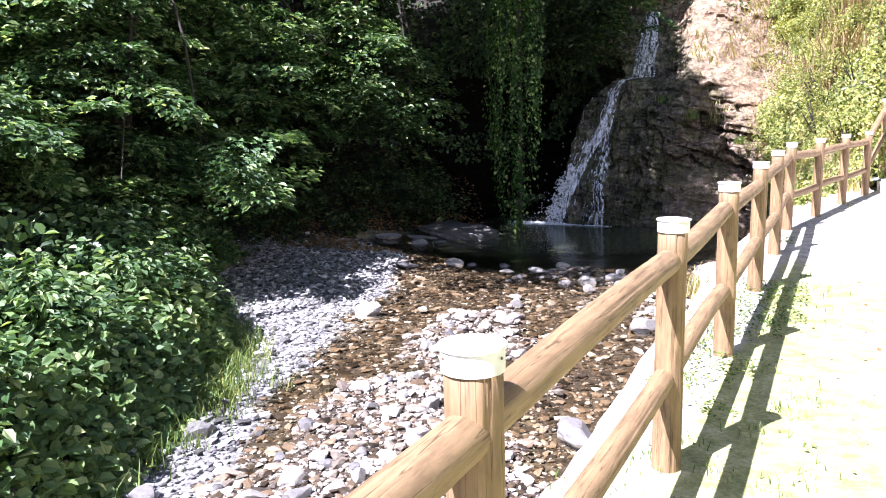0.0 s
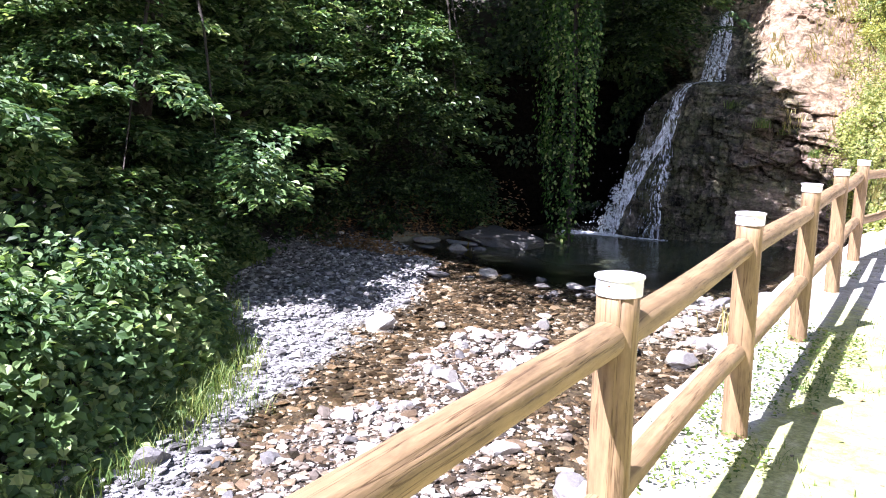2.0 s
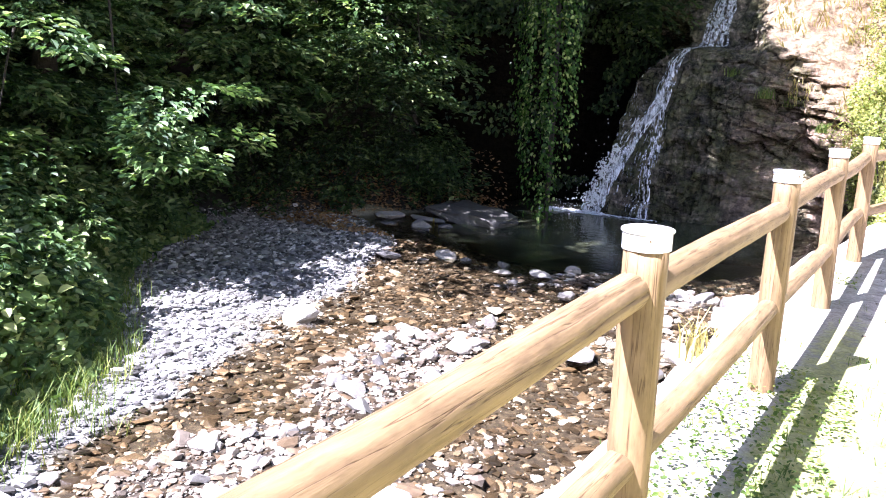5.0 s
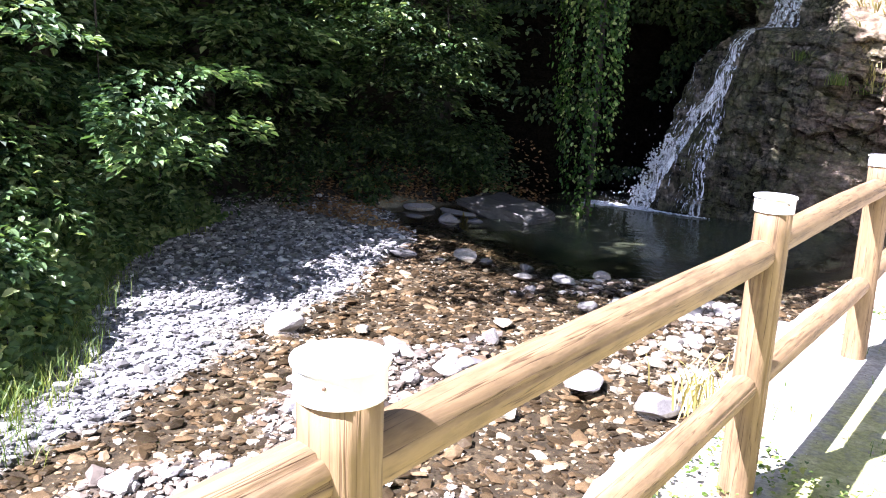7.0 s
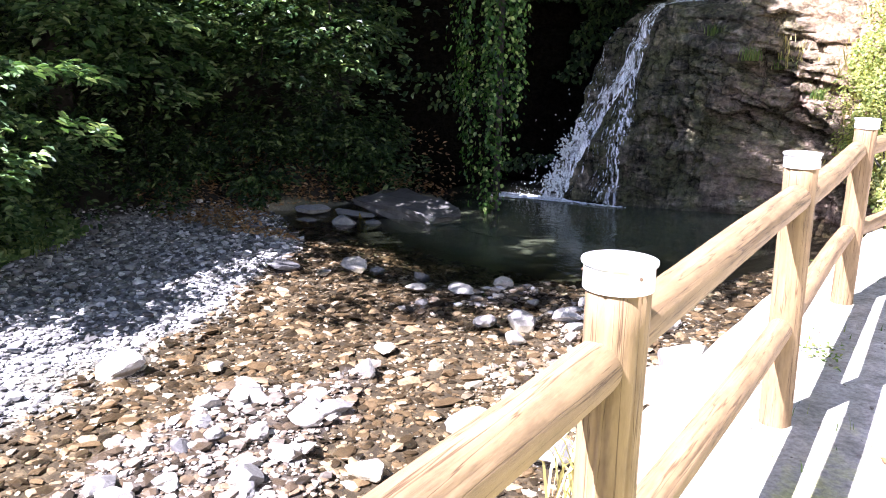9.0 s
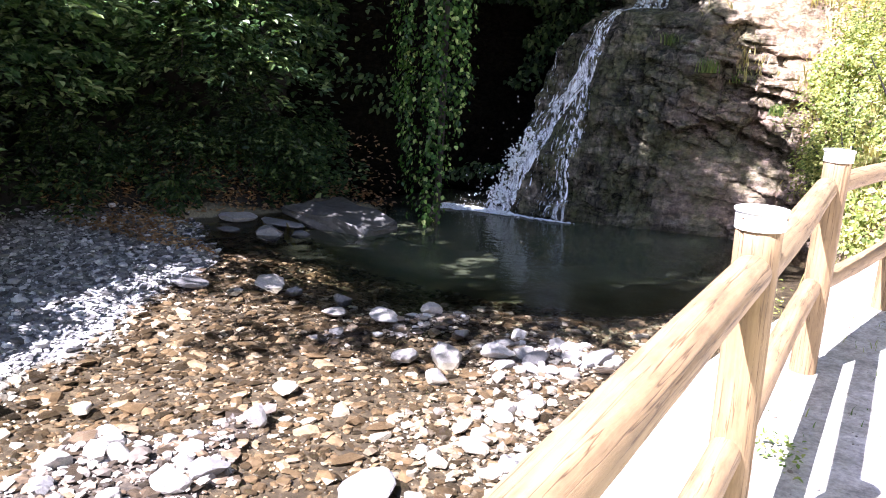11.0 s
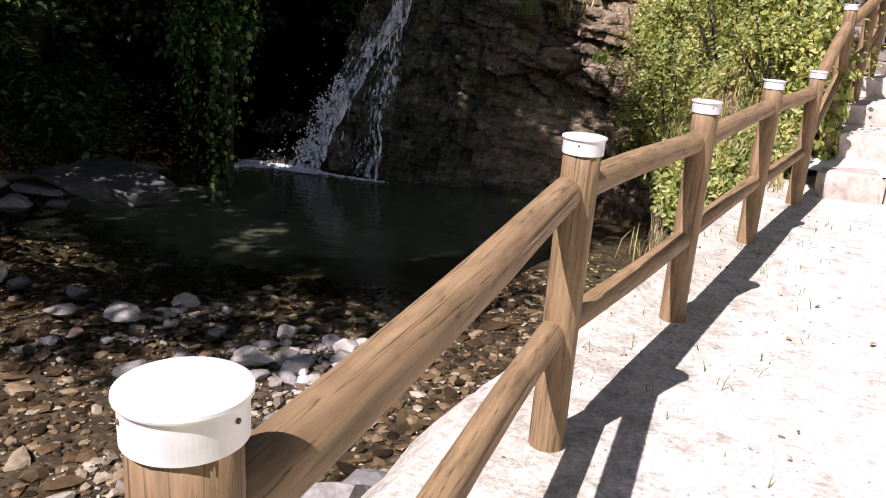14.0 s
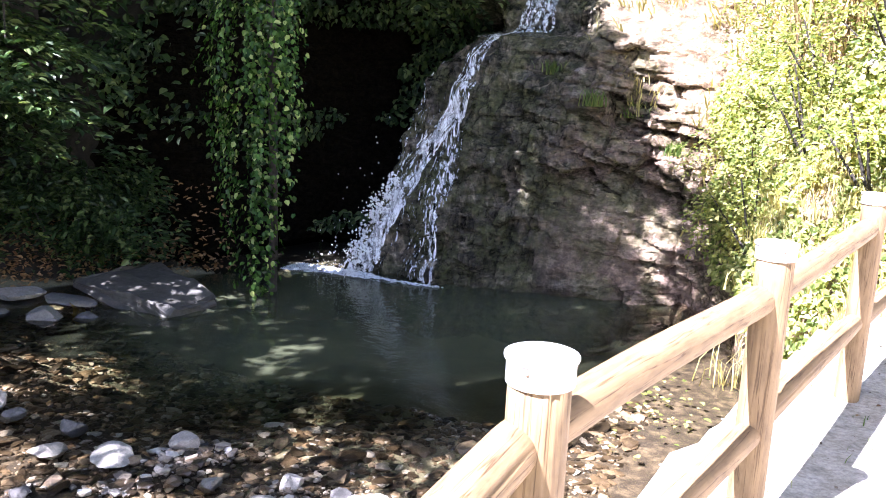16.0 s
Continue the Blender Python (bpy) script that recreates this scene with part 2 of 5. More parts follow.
def cliff_material():
    m, nt, nodes, links, bsdf = make_material("wet_layered_rock")
    v = coords(nt)
    strata = noise_node(nt, 1.6, 8, 0.65, coords(nt, (0.9, 0.9, 2.0), (0, 0.25, 0)), 0.5)
    col = ramp_node(nt, strata.outputs[0], [(0.34, (0.025, 0.022, 0.017)), (0.45, (0.06, 0.053, 0.040)), (0.55, (0.115, 0.10, 0.078)), (0.68, (0.28, 0.25, 0.21))]).outputs[0]
    streak = noise_node(nt, 2.2, 7, 0.7, coords(nt, (3.2, 3.2, 0.45)), 0.7)
    col = mix_node(nt, 0.75, col, ramp_node(nt, streak.outputs[0], [(0.35, (0.25, 0.24, 0.22)), (0.5, (0.95, 0.93, 0.9)), (0.66, (2.9, 2.75, 2.5))]).outputs[0], "MULTIPLY")
    sep = nodes.new("ShaderNodeSeparateXYZ")
    links.new(v, sep.inputs[0])
    # reddish stone low down on the dry side, moss on the dome
    warm_n = noise_node(nt, 1.1, 5, 0.6, v)
    side = nodes.new("ShaderNodeMapRange")
    side.inputs[1].default_value, side.inputs[2].default_value = -4.0, -2.6
    links.new(sep.outputs[0], side.inputs[0])
    wm = nodes.new("ShaderNodeMath")
    wm.operation = "MULTIPLY"
    links.new(side.outputs[0], wm.inputs[0])
    links.new(ramp_node(nt, warm_n.outputs[0], [(0.3, (0.1, 0.1, 0.1)), (0.52, (1, 1, 1))]).outputs[0], wm.inputs[1])
    col = mix_node(nt, wm.outputs[0], col, mix_node(nt, 0.62, col, (0.50, 0.35, 0.27)))
    moss_n = noise_node(nt, 1.8, 7, 0.7, v)
    moss = ramp_node(nt, moss_n.outputs[0], [(0.43, (0, 0, 0)), (0.58, (1, 1, 1))]).outputs[0]
    col = mix_node(nt, mix_node(nt, 0.6, (0, 0, 0), moss), col, (0.105, 0.115, 0.045))
    dry = nodes.new("ShaderNodeMath")
    dry.operation = "MULTIPLY_ADD"
    links.new(sep.outputs[2], dry.inputs[0])
    dry.inputs[1].default_value = 0.8
    links.new(sep.outputs[0], dry.inputs[2])
    dry_r = nodes.new("ShaderNodeMapRange")
    dry_r.inputs[1].default_value, dry_r.inputs[2].default_value = -0.75, -0.1
    links.new(dry.outputs[0], dry_r.inputs[0])
    dry_m = ramp_node(nt, warm_n.outputs[0], [(0.3, (0.3, 0.3, 0.3)), (0.5, (1, 1, 1))]).outputs[0]
    soil_c = ramp_node(nt, strata.outputs[0], [(0.35, (0.19, 0.12, 0.078)), (0.5, (0.31, 0.22, 0.145)), (0.65, (0.42, 0.34, 0.22))]).outputs[0]
    col = mix_node(nt, mix_node(nt, 1.0, dry_r.outputs[0], dry_m, "MULTIPLY"), col, soil_c)
    # Earth left of the fall, with the hollow's deep shade put into its colour
    shaded_earth = nodes.new("ShaderNodeMapRange")
    shaded_earth.inputs[1].default_value, shaded_earth.inputs[2].default_value = -6.3, -7.0
    links.new(sep.outputs[0], shaded_earth.inputs[0])
    col = mix_node(nt, shaded_earth.outputs[0], col, (0.008, 0.007, 0.005))
    fine = noise_node(nt, 9, 6, 0.68, coords(nt, (1.0, 1.0, 1.7), (0, 0.25, 0)), 0.6)
    col = mix_node(nt, 0.78, col, ramp_node(nt, fine.outputs[0], [(0.36, (0.45, 0.45, 0.44)), (0.5, (0.95, 0.95, 0.95)), (0.66, (1.7, 1.65, 1.6))]).outputs[0], "MULTIPLY")
    vor = nodes.new("ShaderNodeTexVoronoi")
    vor.feature = "DISTANCE_TO_EDGE"
    vor.inputs["Scale"].default_value = 1.15
    warp = noise_node(nt, 3.0, 4, 0.6, v)
    wv = nodes.new("ShaderNodeVectorMath")
    wv.operation = "MULTIPLY_ADD"
    links.new(warp.outputs["Color"], wv.inputs[0])
    wv.inputs[1].default_value = (1.1, 1.1, 1.1)
    links.new(coords(nt, (1.0, 1.0, 2.1), (0, 0.22, 0)), wv.inputs[2])
    links.new(wv.outputs[0], vor.inputs["Vector"])
    crack = ramp_node(nt, vor.outputs["Distance"], [(0.0, (0.25, 0.24, 0.23)), (0.035, (0.7, 0.7, 0.7)), (0.09, (1, 1, 1))]).outputs[0]
    col = mix_node(nt, 0.4, col, crack, "MULTIPLY")
    links.new(col, bsdf.inputs["Base Color"])
    bsdf.inputs["Roughness"].default_value = 0.27
    # sheen fades out over the same stretch, to keep the hollow black
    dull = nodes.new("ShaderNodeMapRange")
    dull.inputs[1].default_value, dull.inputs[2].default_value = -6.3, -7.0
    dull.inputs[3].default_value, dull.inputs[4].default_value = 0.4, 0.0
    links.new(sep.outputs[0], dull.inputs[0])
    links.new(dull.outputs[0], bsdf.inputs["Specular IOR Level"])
    cb = bump_node(nt, bsdf, crack, 0.35, 0.05)
    b = bump_node(nt, bsdf, strata.outputs[0], 0.9, 0.2, cb)
    bump_node(nt, bsdf, fine.outputs[0], 0.9, 0.06, b)
    return m


MAT_CLIFF = cliff_material()


def water_material():
    m, nt, nodes, links, bsdf = make_material("clear_stream_water")
    nodes.remove(bsdf)
    clear = nodes.new("ShaderNodeBsdfTransparent")
    at = nodes.new("ShaderNodeAttribute")
    at.attribute_name = "depth"
    tone = ramp_node(nt, at.outputs["Fac"], [(0.0, (0.97, 0.95, 0.88)), (0.12, (0.90, 0.87, 0.76)), (0.35, (0.74, 0.75, 0.62)), (0.7, (0.36, 0.42, 0.33))])
    links.new(tone.outputs[0], clear.inputs[0])
    gloss = nodes.new("ShaderNodeBsdfGlossy")
    gloss.inputs["Roughness"].default_value = 0.04
    v = coords(nt, (1.0, 1.0, 1.0))
    rip = noise_node(nt, 6.5, 3, 0.5, v, 0.3)
    b = nodes.new("ShaderNodeBump")
    b.inputs["Strength"].default_value = 0.22
    b.inputs["Distance"].default_value = 0.04
    links.new(rip.outputs[0], b.inputs["Height"])
    links.new(b.outputs[0], gloss.inputs["Normal"])
    fr = nodes.new("ShaderNodeFresnel")
    fr.inputs[0].default_value = 1.33
    links.new(b.outputs[0], fr.inputs["Normal"])
    mx = nodes.new("ShaderNodeMixShader")
    murk = nodes.new("ShaderNodeBsdfDiffuse")
    murk.inputs[0].default_value = (0.105, 0.118, 0.072, 1)
    body = nodes.new("ShaderNodeMixShader")
    links.new(ramp_node(nt, at.outputs["Fac"], [(0.2, (0, 0, 0)), (0.45, (0.18, 0.18, 0.18)), (0.68, (0.55, 0.55, 0.55))]).outputs[0], body.inputs[0])
    links.new(clear.outputs[0], body.inputs[1])
    links.new(murk.outputs[0], body.inputs[2])
    links.new(fr.outputs[0], mx.inputs[0])
    links.new(body.outputs[0], mx.inputs[1])
    links.new(gloss.outputs[0], mx.inputs[2])
    links.new(mx.outputs[0], nodes["Material Output"].inputs[0])
    return m


MAT_WATER = water_material()


def falling_water(name, cover):
    m, nt, nodes, links, bsdf = make_material(name)
    v = coords(nt, (11, 11, 2.2))
    n = noise_node(nt, 1.6, 5, 0.66, v, 0.5)
    bsdf.inputs["Base Color"].default_value = (0.90, 0.93, 0.96, 1)
    bsdf.inputs["Roughness"].default_value = 0.15
    clear = nodes.new("ShaderNodeBsdfTransparent")
    mx = nodes.new("ShaderNodeMixShader")
    f = ramp_node(nt, n.outputs[0], [(cover, (0, 0, 0)), (cover + 0.11, (0.95, 0.95, 0.95))])
    links.new(f.outputs[0], mx.inputs[0])
    links.new(clear.outputs[0], mx.inputs[1])
    links.new(bsdf.outputs[0], mx.inputs[2])
    links.new(mx.outputs[0], nodes["Material Output"].inputs[0])
    return m


MAT_STRAND = falling_water("white_falling_water", 0.47)
MAT_VEIL = falling_water("thin_water_veil", 0.53)
MAT_FOAM = falling_water("white_foam", 0.36)


# ---- mesh helpers ----
def mesh_from(name, verts, faces, mats, smooth=True, face_mats=None):
    """A mesh from arrays: verts (n, 3), faces (m, k) with one k."""
    me = bpy.data.meshes.new(name)
    verts, faces = np.asarray(verts, np.float32), np.asarray(faces, np.int32)
    m, k = faces.shape
    me.vertices.add(len(verts))
    me.vertices.foreach_set("co", verts.ravel())
    me.loops.add(m * k)
    me.loops.foreach_set("vertex_index", faces.ravel())
    me.polygons.add(m)
    me.polygons.foreach_set("loop_start", np.arange(0, m * k, k, dtype=np.int32))
    me.polygons.foreach_set("loop_total", np.full(m, k, np.int32))
    me.polygons.foreach_set("use_smooth", np.full(m, smooth))
    for mt in mats if isinstance(mats, (list, tuple)) else [mats]:
        me.materials.append(mt)
    if face_mats is not None:
        me.polygons.foreach_set("material_index", np.asarray(face_mats, np.int32))
    me.update(calc_edges=True)
    return me


def part(name, data, parent=None, label="", m=None):
    ob = new(name, data)
    if parent is not None:
        ob.parent = parent
    if m is not None:
        ob.matrix_basis = m
    return tagged(ob, label)


def empty(name, m, label, category, group=""):
    ob = new(name)
    ob.empty_display_size = 0.1
    ob.matrix_basis = m
    return tagged(ob, label, category, group)


def grid_faces(nu, nv):
    i = np.arange((nu - 1) * (nv - 1))
    a = (i // (nv - 1)) * nv + i % (nv - 1)
    return np.stack([a, a + nv, a + nv + 1, a + 1], 1)


def tube(points, radii, sides=8):
    """A tapered tube along points: verts and quads."""
    p = np.asarray(points, float)
    t = np.gradient(p, axis=0)
    t /= np.linalg.norm(t, axis=1)[:, None]
    ref = np.where(np.abs(t[:, 2:3]) > 0.9, [[1.0, 0, 0]], [[0, 0, 1.0]])
    a = np.cross(t, ref)
    a /= np.linalg.norm(a, axis=1)[:, None]
    b = np.cross(t, a)
    ang = np.linspace(0, 2 * np.pi, sides, endpoint=False)
    ring = a[:, None] * np.cos(ang)[None, :, None] + b[:, None] * np.sin(ang)[None, :, None]
    v = p[:, None] + ring * np.asarray(radii, float)[:, None, None]
    n = len(p)
    i, j = np.meshgrid(np.arange(n - 1), np.arange(sides), indexing="ij")
    q = np.stack([i * sides + j, i * sides + (j + 1) % sides, (i + 1) * sides + (j + 1) % sides, (i + 1) * sides + j], -1).reshape(-1, 4)
    return v.reshape(-1, 3), q


def join(pieces):
    vs, fs, o = [], [], 0
    for v, f in pieces:
        vs.append(v)
        fs.append(f + o)
        o += len(v)
    return np.concatenate(vs), np.concatenate(fs)


def fbm(x, y, seed=0, octaves=4, freq=1.0):
    """Cheap smooth noise of arrays, about -1 to 1."""
    r = np.random.RandomState(seed)
    out, amp, tot = np.zeros_like(np.asarray(x, float) + np.asarray(y, float)), 1.0, 0.0
    for o in range(octaves):
        for k in range(3):
            a, ph = r.uniform(0, 2 * np.pi), r.uniform(0, 2 * np.pi)
            f = freq * 2 ** o * r.uniform(0.8, 1.3)
            out = out + amp / 3 * np.sin((np.cos(a) * x + np.sin(a) * y) * f + ph + 1.3 * np.sin((np.sin(a) * x - np.cos(a) * y) * f * 0.6 + ph * 2))
        tot += amp
        amp *= 0.5
    return out / tot * 1.6


def sstep(a, b, x):
    t = np.clip((x - a) / (b - a), 0, 1)
    return t * t * (3 - 2 * t)


def unit(v):
    return v / (np.linalg.norm(v, axis=-1, keepdims=True) + 1e-9)


def leaves(pos, normal, along, length, width=0.6):
    """Folded six-point leaves: verts and quads."""
    along = unit(along - normal * np.sum(along * normal, 1, keepdims=True))
    side = np.cross(normal, along)
    L = length[:, None]
    w = L * width * 0.5
    up = normal * L * 0.10
    pts = [pos, pos + along * L * 0.3 + side * w * 0.9 + up, pos + along * L * 0.68 + side * w * 0.75 + up,
           pos + along * L - up * 1.2, pos + along * L * 0.68 - side * w * 0.75 + up, pos + along * L * 0.3 - side * w * 0.9 + up]
    v = np.stack(pts, 1).reshape(-1, 3)
    b = np.arange(len(pos))[:, None] * 6
    f = np.concatenate([b + np.array([[0, 1, 2, 3]]), b + np.array([[0, 3, 4, 5]])])
    return v, f


def bough(rng, c, out, L, W, n, size, droop=0.22, thick=0.035, jitter=0.26):
    """A flat spray of leaves from c along out."""
    out = unit(np.asarray(out, float))
    side = unit(np.cross(out, [0, 0, 1.0]) + 1e-6)
    u = rng.uniform(0, 1, n) ** 0.8
    s = rng.uniform(-1, 1, n)
    pos = np.asarray(c) + out * (u * L)[:, None] + side * (s * W * (1.05 - 0.7 * u))[:, None]
    pos[:, 2] += -droop * L * u ** 2 + rng.normal(0, thick, n) - 0.12 * np.abs(s) * W
    nor = unit(np.array([0, 0, 1.0]) + out * 0.25 + rng.normal(0, jitter, (n, 3)))
    al = unit(out * 0.7 + side * np.sign(s)[:, None] * 0.7 + rng.normal(0, 0.4, (n, 3)) + np.array([0, 0, -0.2]))
    return leaves(pos, nor, al, size * rng.uniform(0.6, 1.3, n))


def crown_mesh(name, rng, centre, radii, boughs, per, size, mat, length=1.3, width=0.6, inner=0.45, top_only=False, thick=0.035, jitter=0.26):
    """A crown of many sprays over an uneven ellipsoid."""
    bits = []
    for i in range(boughs):
        d = unit(rng.normal(0, 1, 3))
        if top_only and d[2] < -0.1:
            d[2] *= -0.6
        k = rng.uniform(inner, 1.0) ** 0.6 * (0.82 + 0.25 * math.sin(3 * d[0] + 5 * d[1] + centre[0]) * math.cos(4 * d[2] + centre[1]))
        p = np.array(centre) + d * np.array(radii) * k
        o = unit(np.array([d[0], d[1], 0.15 * d[2] + rng.normal(0, 0.12)]) + rng.normal(0, 0.15, 3))
        Lb = length * rng.uniform(0.6, 1.2)
        bits.append(bough(rng, p - o * Lb * 0.5, o, Lb, width * rng.uniform(0.7, 1.3), per, size, 0.22, thick, jitter))
    v, f = join(bits)
    return mesh_from(name, v, f, mat, False)


def tree(name, base, height, lean, trunk_r, crowns, label, seed, group="", limbs=7, mat=None):
    """crowns: (centre offset from the base, radii, boughs, leaves a bough, leaf size)."""
    rng = np.random.RandomState(seed)
    root = empty(name, pose(*base), label, "tree", group)
    k = np.linspace(0, 1, 12)
    pts = np.stack([lean[0] * k ** 1.5 + 0.12 * np.sin(k * 5 + seed), lean[1] * k ** 1.5 + 0.12 * np.cos(k * 4 + seed), k * height - 0.3], 1)
    v, f = tube(pts, trunk_r * (1.15 - 0.95 * k) + 0.12 * trunk_r * np.exp(-k * 12) * 4, 10)
    part("trunk", mesh_from("trunk", v, f, MAT_BARK), root)
    for i in range(limbs):
        s = pts[4 + i % 7]
        c = crowns[i % len(crowns)]
        e = np.array(c[0]) + unit(rng.normal(0, 1, 3)) * np.array(c[1]) * 0.7
        q = np.linspace(0, 1, 7)[:, None]
        lp = s + (e - s) * q + np.array([0, 0, 1.0]) * 0.5 * np.sin(q * np.pi) + rng.normal(0, 0.05, (7, 3)) * q
        v, f = tube(lp, trunk_r * 0.26 * (1.05 - 0.85 * q[:, 0]), 6)
        part("limb", mesh_from("limb", v, f, MAT_BARK), root)
    for c in crowns:
        part("crown", crown_mesh("crown", rng, c[0], c[1], c[2], c[3], c[4], mat or MAT_LEAF), root)
    return root


# ---- the lie of the land ----
FENCE = [(-0.58, -4.1), (-0.58, -2.2), (-0.58, -0.35), (-0.578, 1.49), (-0.572, 3.385), (-0.574, 5.11), (-0.585, 7.03), (-0.578, 8.85), (-0.579, 10.685), (-0.315, 12.09), (-0.015, 13.76), (0.31, 15.2)]
PATH_Z = 1.26


def bank_x(y):
    return np.interp(y, [-30, 0, 3, 6, 7.3, 8.2, 9.2, 10.2, 11.5, 13.2, 14.2, 15.2, 16, 18, 20, 40], [-2.2, -3.0, -4.3, -5.6, -6.25, -7.1, -8.4, -9.3, -10.1, -10.6, -10.2, -9.6, -9.1, -7.8, -7.0, -7.0])


def edge_x(y):
    return np.interp(y, [-30, 10.6, 12.05, 13.75, 15.3, 17, 60], [-0.98, -0.95, -0.72, -0.42, -0.1, 0.2, 0.2])


def foot_y(x):
    return np.interp(x, [-40, -12, -10, -8.5, -7, -6.4, -5, -3.5, -1.9, -1.15, -0.9, -0.3, 0.4, 0.6, 3.0, 3.4, 40], [14, 15.5, 16.6, 17.7, 18.7, 19.25, 19.2, 19.5, 19.9, 19.1, 17.6, 16.7, 16.0, 20.6, 20.6, 19, 12])


def hill_base(x):
    return np.interp(x, [-1.2, -0.2, 0.5], [-0.3, 0.9, 1.2])


def cliff_top(x):
    return np.interp(x, [-14, -8, -6.2, -3.6, -2.0, -1.0, 0.0, 3.0], [2.0, 4.0, 3.5, 3.35, 1.7, 1.0, 0.35, 0.2])


def face_run(x):
    return np.interp(x, [-8.0, -6.6, -4.2, -3.0], [0.35, 0.5, 0.5, 0.35])


def hill(x, y):
    d = y - foot_y(x)
    zl = cliff_top(x)
    run = face_run(x)
    steep = np.minimum(d / run, zl)
    rest = np.maximum(d - run * zl, 0)
    up = np.where(rest < 12, rest * 0.88, 10.56 + (rest - 12) * 0.3)
    return np.where(d > 0, hill_base(x) + np.maximum(steep, 0) + np.minimum(up, 45), -5)


def water_z(y):
    return np.interp(y, [-30, 2, 12.0, 13.0], [-0.55, -0.16, -0.01, 0.0])


def bar_left(x, y):
    """Dry grey gravel along the far bank."""
    e = np.interp(y, [2, 5, 6.5, 7.7, 8.5, 9.4, 10.4, 11.5, 12.4, 13.7, 15.1, 16], [-3.5, -4.3, -4.85, -5.25, -5.55, -5.9, -6.0, -6.3, -6.7, -7.7, -8.9, -9.8])
    return sstep(0.35, -0.45, x - e + 0.5 * fbm(x, y, 7, 4, 1.5))


def bar_mid(x, y):
    """A lower bar of pale cobbles in the near reach."""
    e = np.interp(y, [0, 4, 7, 9.5, 11], [1.2, 1.25, 1.0, 0.6, 0.1])
    c = np.interp(y, [0, 4, 7, 9.5, 11], [-2.7, -2.9, -3.3, -3.9, -4.2])
    return sstep(e + 0.3, e - 0.3, np.abs(x - c) + 0.55 * fbm(x, y, 9, 3, 2.4))


def bar_right(x, y):
    """A small spit of stones below the path."""
    c = np.interp(y, [9, 11, 12.5, 13.8], [-2.2, -2.4, -2.9, -3.0])
    return sstep(0.9, 0.2, np.abs(x - c) + 0.25 * fbm(x, y, 11, 2, 2.0)) * sstep(10.3, 11.3, y) * sstep(14.2, 13.4, y)


def bed(x, y):
    n = fbm(x, y, 3, 4, 1.8)
    near = np.interp(x, [-8.6, -7.4, -6.4, -5, -3.9, -2.5, -1.9, -1.2], [15.0, 14.1, 13.5, 13.2, 13.9, 14.9, 16.4, 18.0])
    deep = sstep(-0.2, 2.6, y - near) * 0.62 * sstep(-9.2, -6.8, x) * (1 - 0.75 * sstep(-3.0, -1.6, x))
    return water_z(y) - 0.07 - deep + 0.03 * n + 0.10 * bar_left(x, y) + 0.10 * bar_mid(x, y) + 0.05 * bar_right(x, y)


def ground_z(x, y):
    x, y = np.asarray(x, float), np.asarray(y, float)
    z = bed(x, y)
    dl = bank_x(y) - x
    left = 0.02 + np.minimum(dl * 0.55, 9 + dl * 0.12) + 0.12 * fbm(x, y, 5, 3, 1.3)
    z = np.where(dl > 0, np.maximum(z, left), z)
    wide = np.interp(y, [8.0, 9.0, 11.6, 12.6], [0.62, 0.8, 0.8, 0.55])
    de = x - (edge_x(y) - wide)
    bank = -0.15 + np.clip(de / wide, 0, 1) ** 0.75 * (PATH_Z + 0.15)
    bank = bank + (0.06 * fbm(x, y, 6, 3, 4.0) + 0.05 * np.abs(fbm(x, y, 8, 2, 11.0))) * sstep(1.0, 0.6, de)
    z = np.where(de > 0, np.maximum(z, bank), z)
    z = np.where(x > 4.0, z + (x - 4.0) * 0.35, z)
    h = hill(x, y)
    z = np.maximum(z, h)
    return z


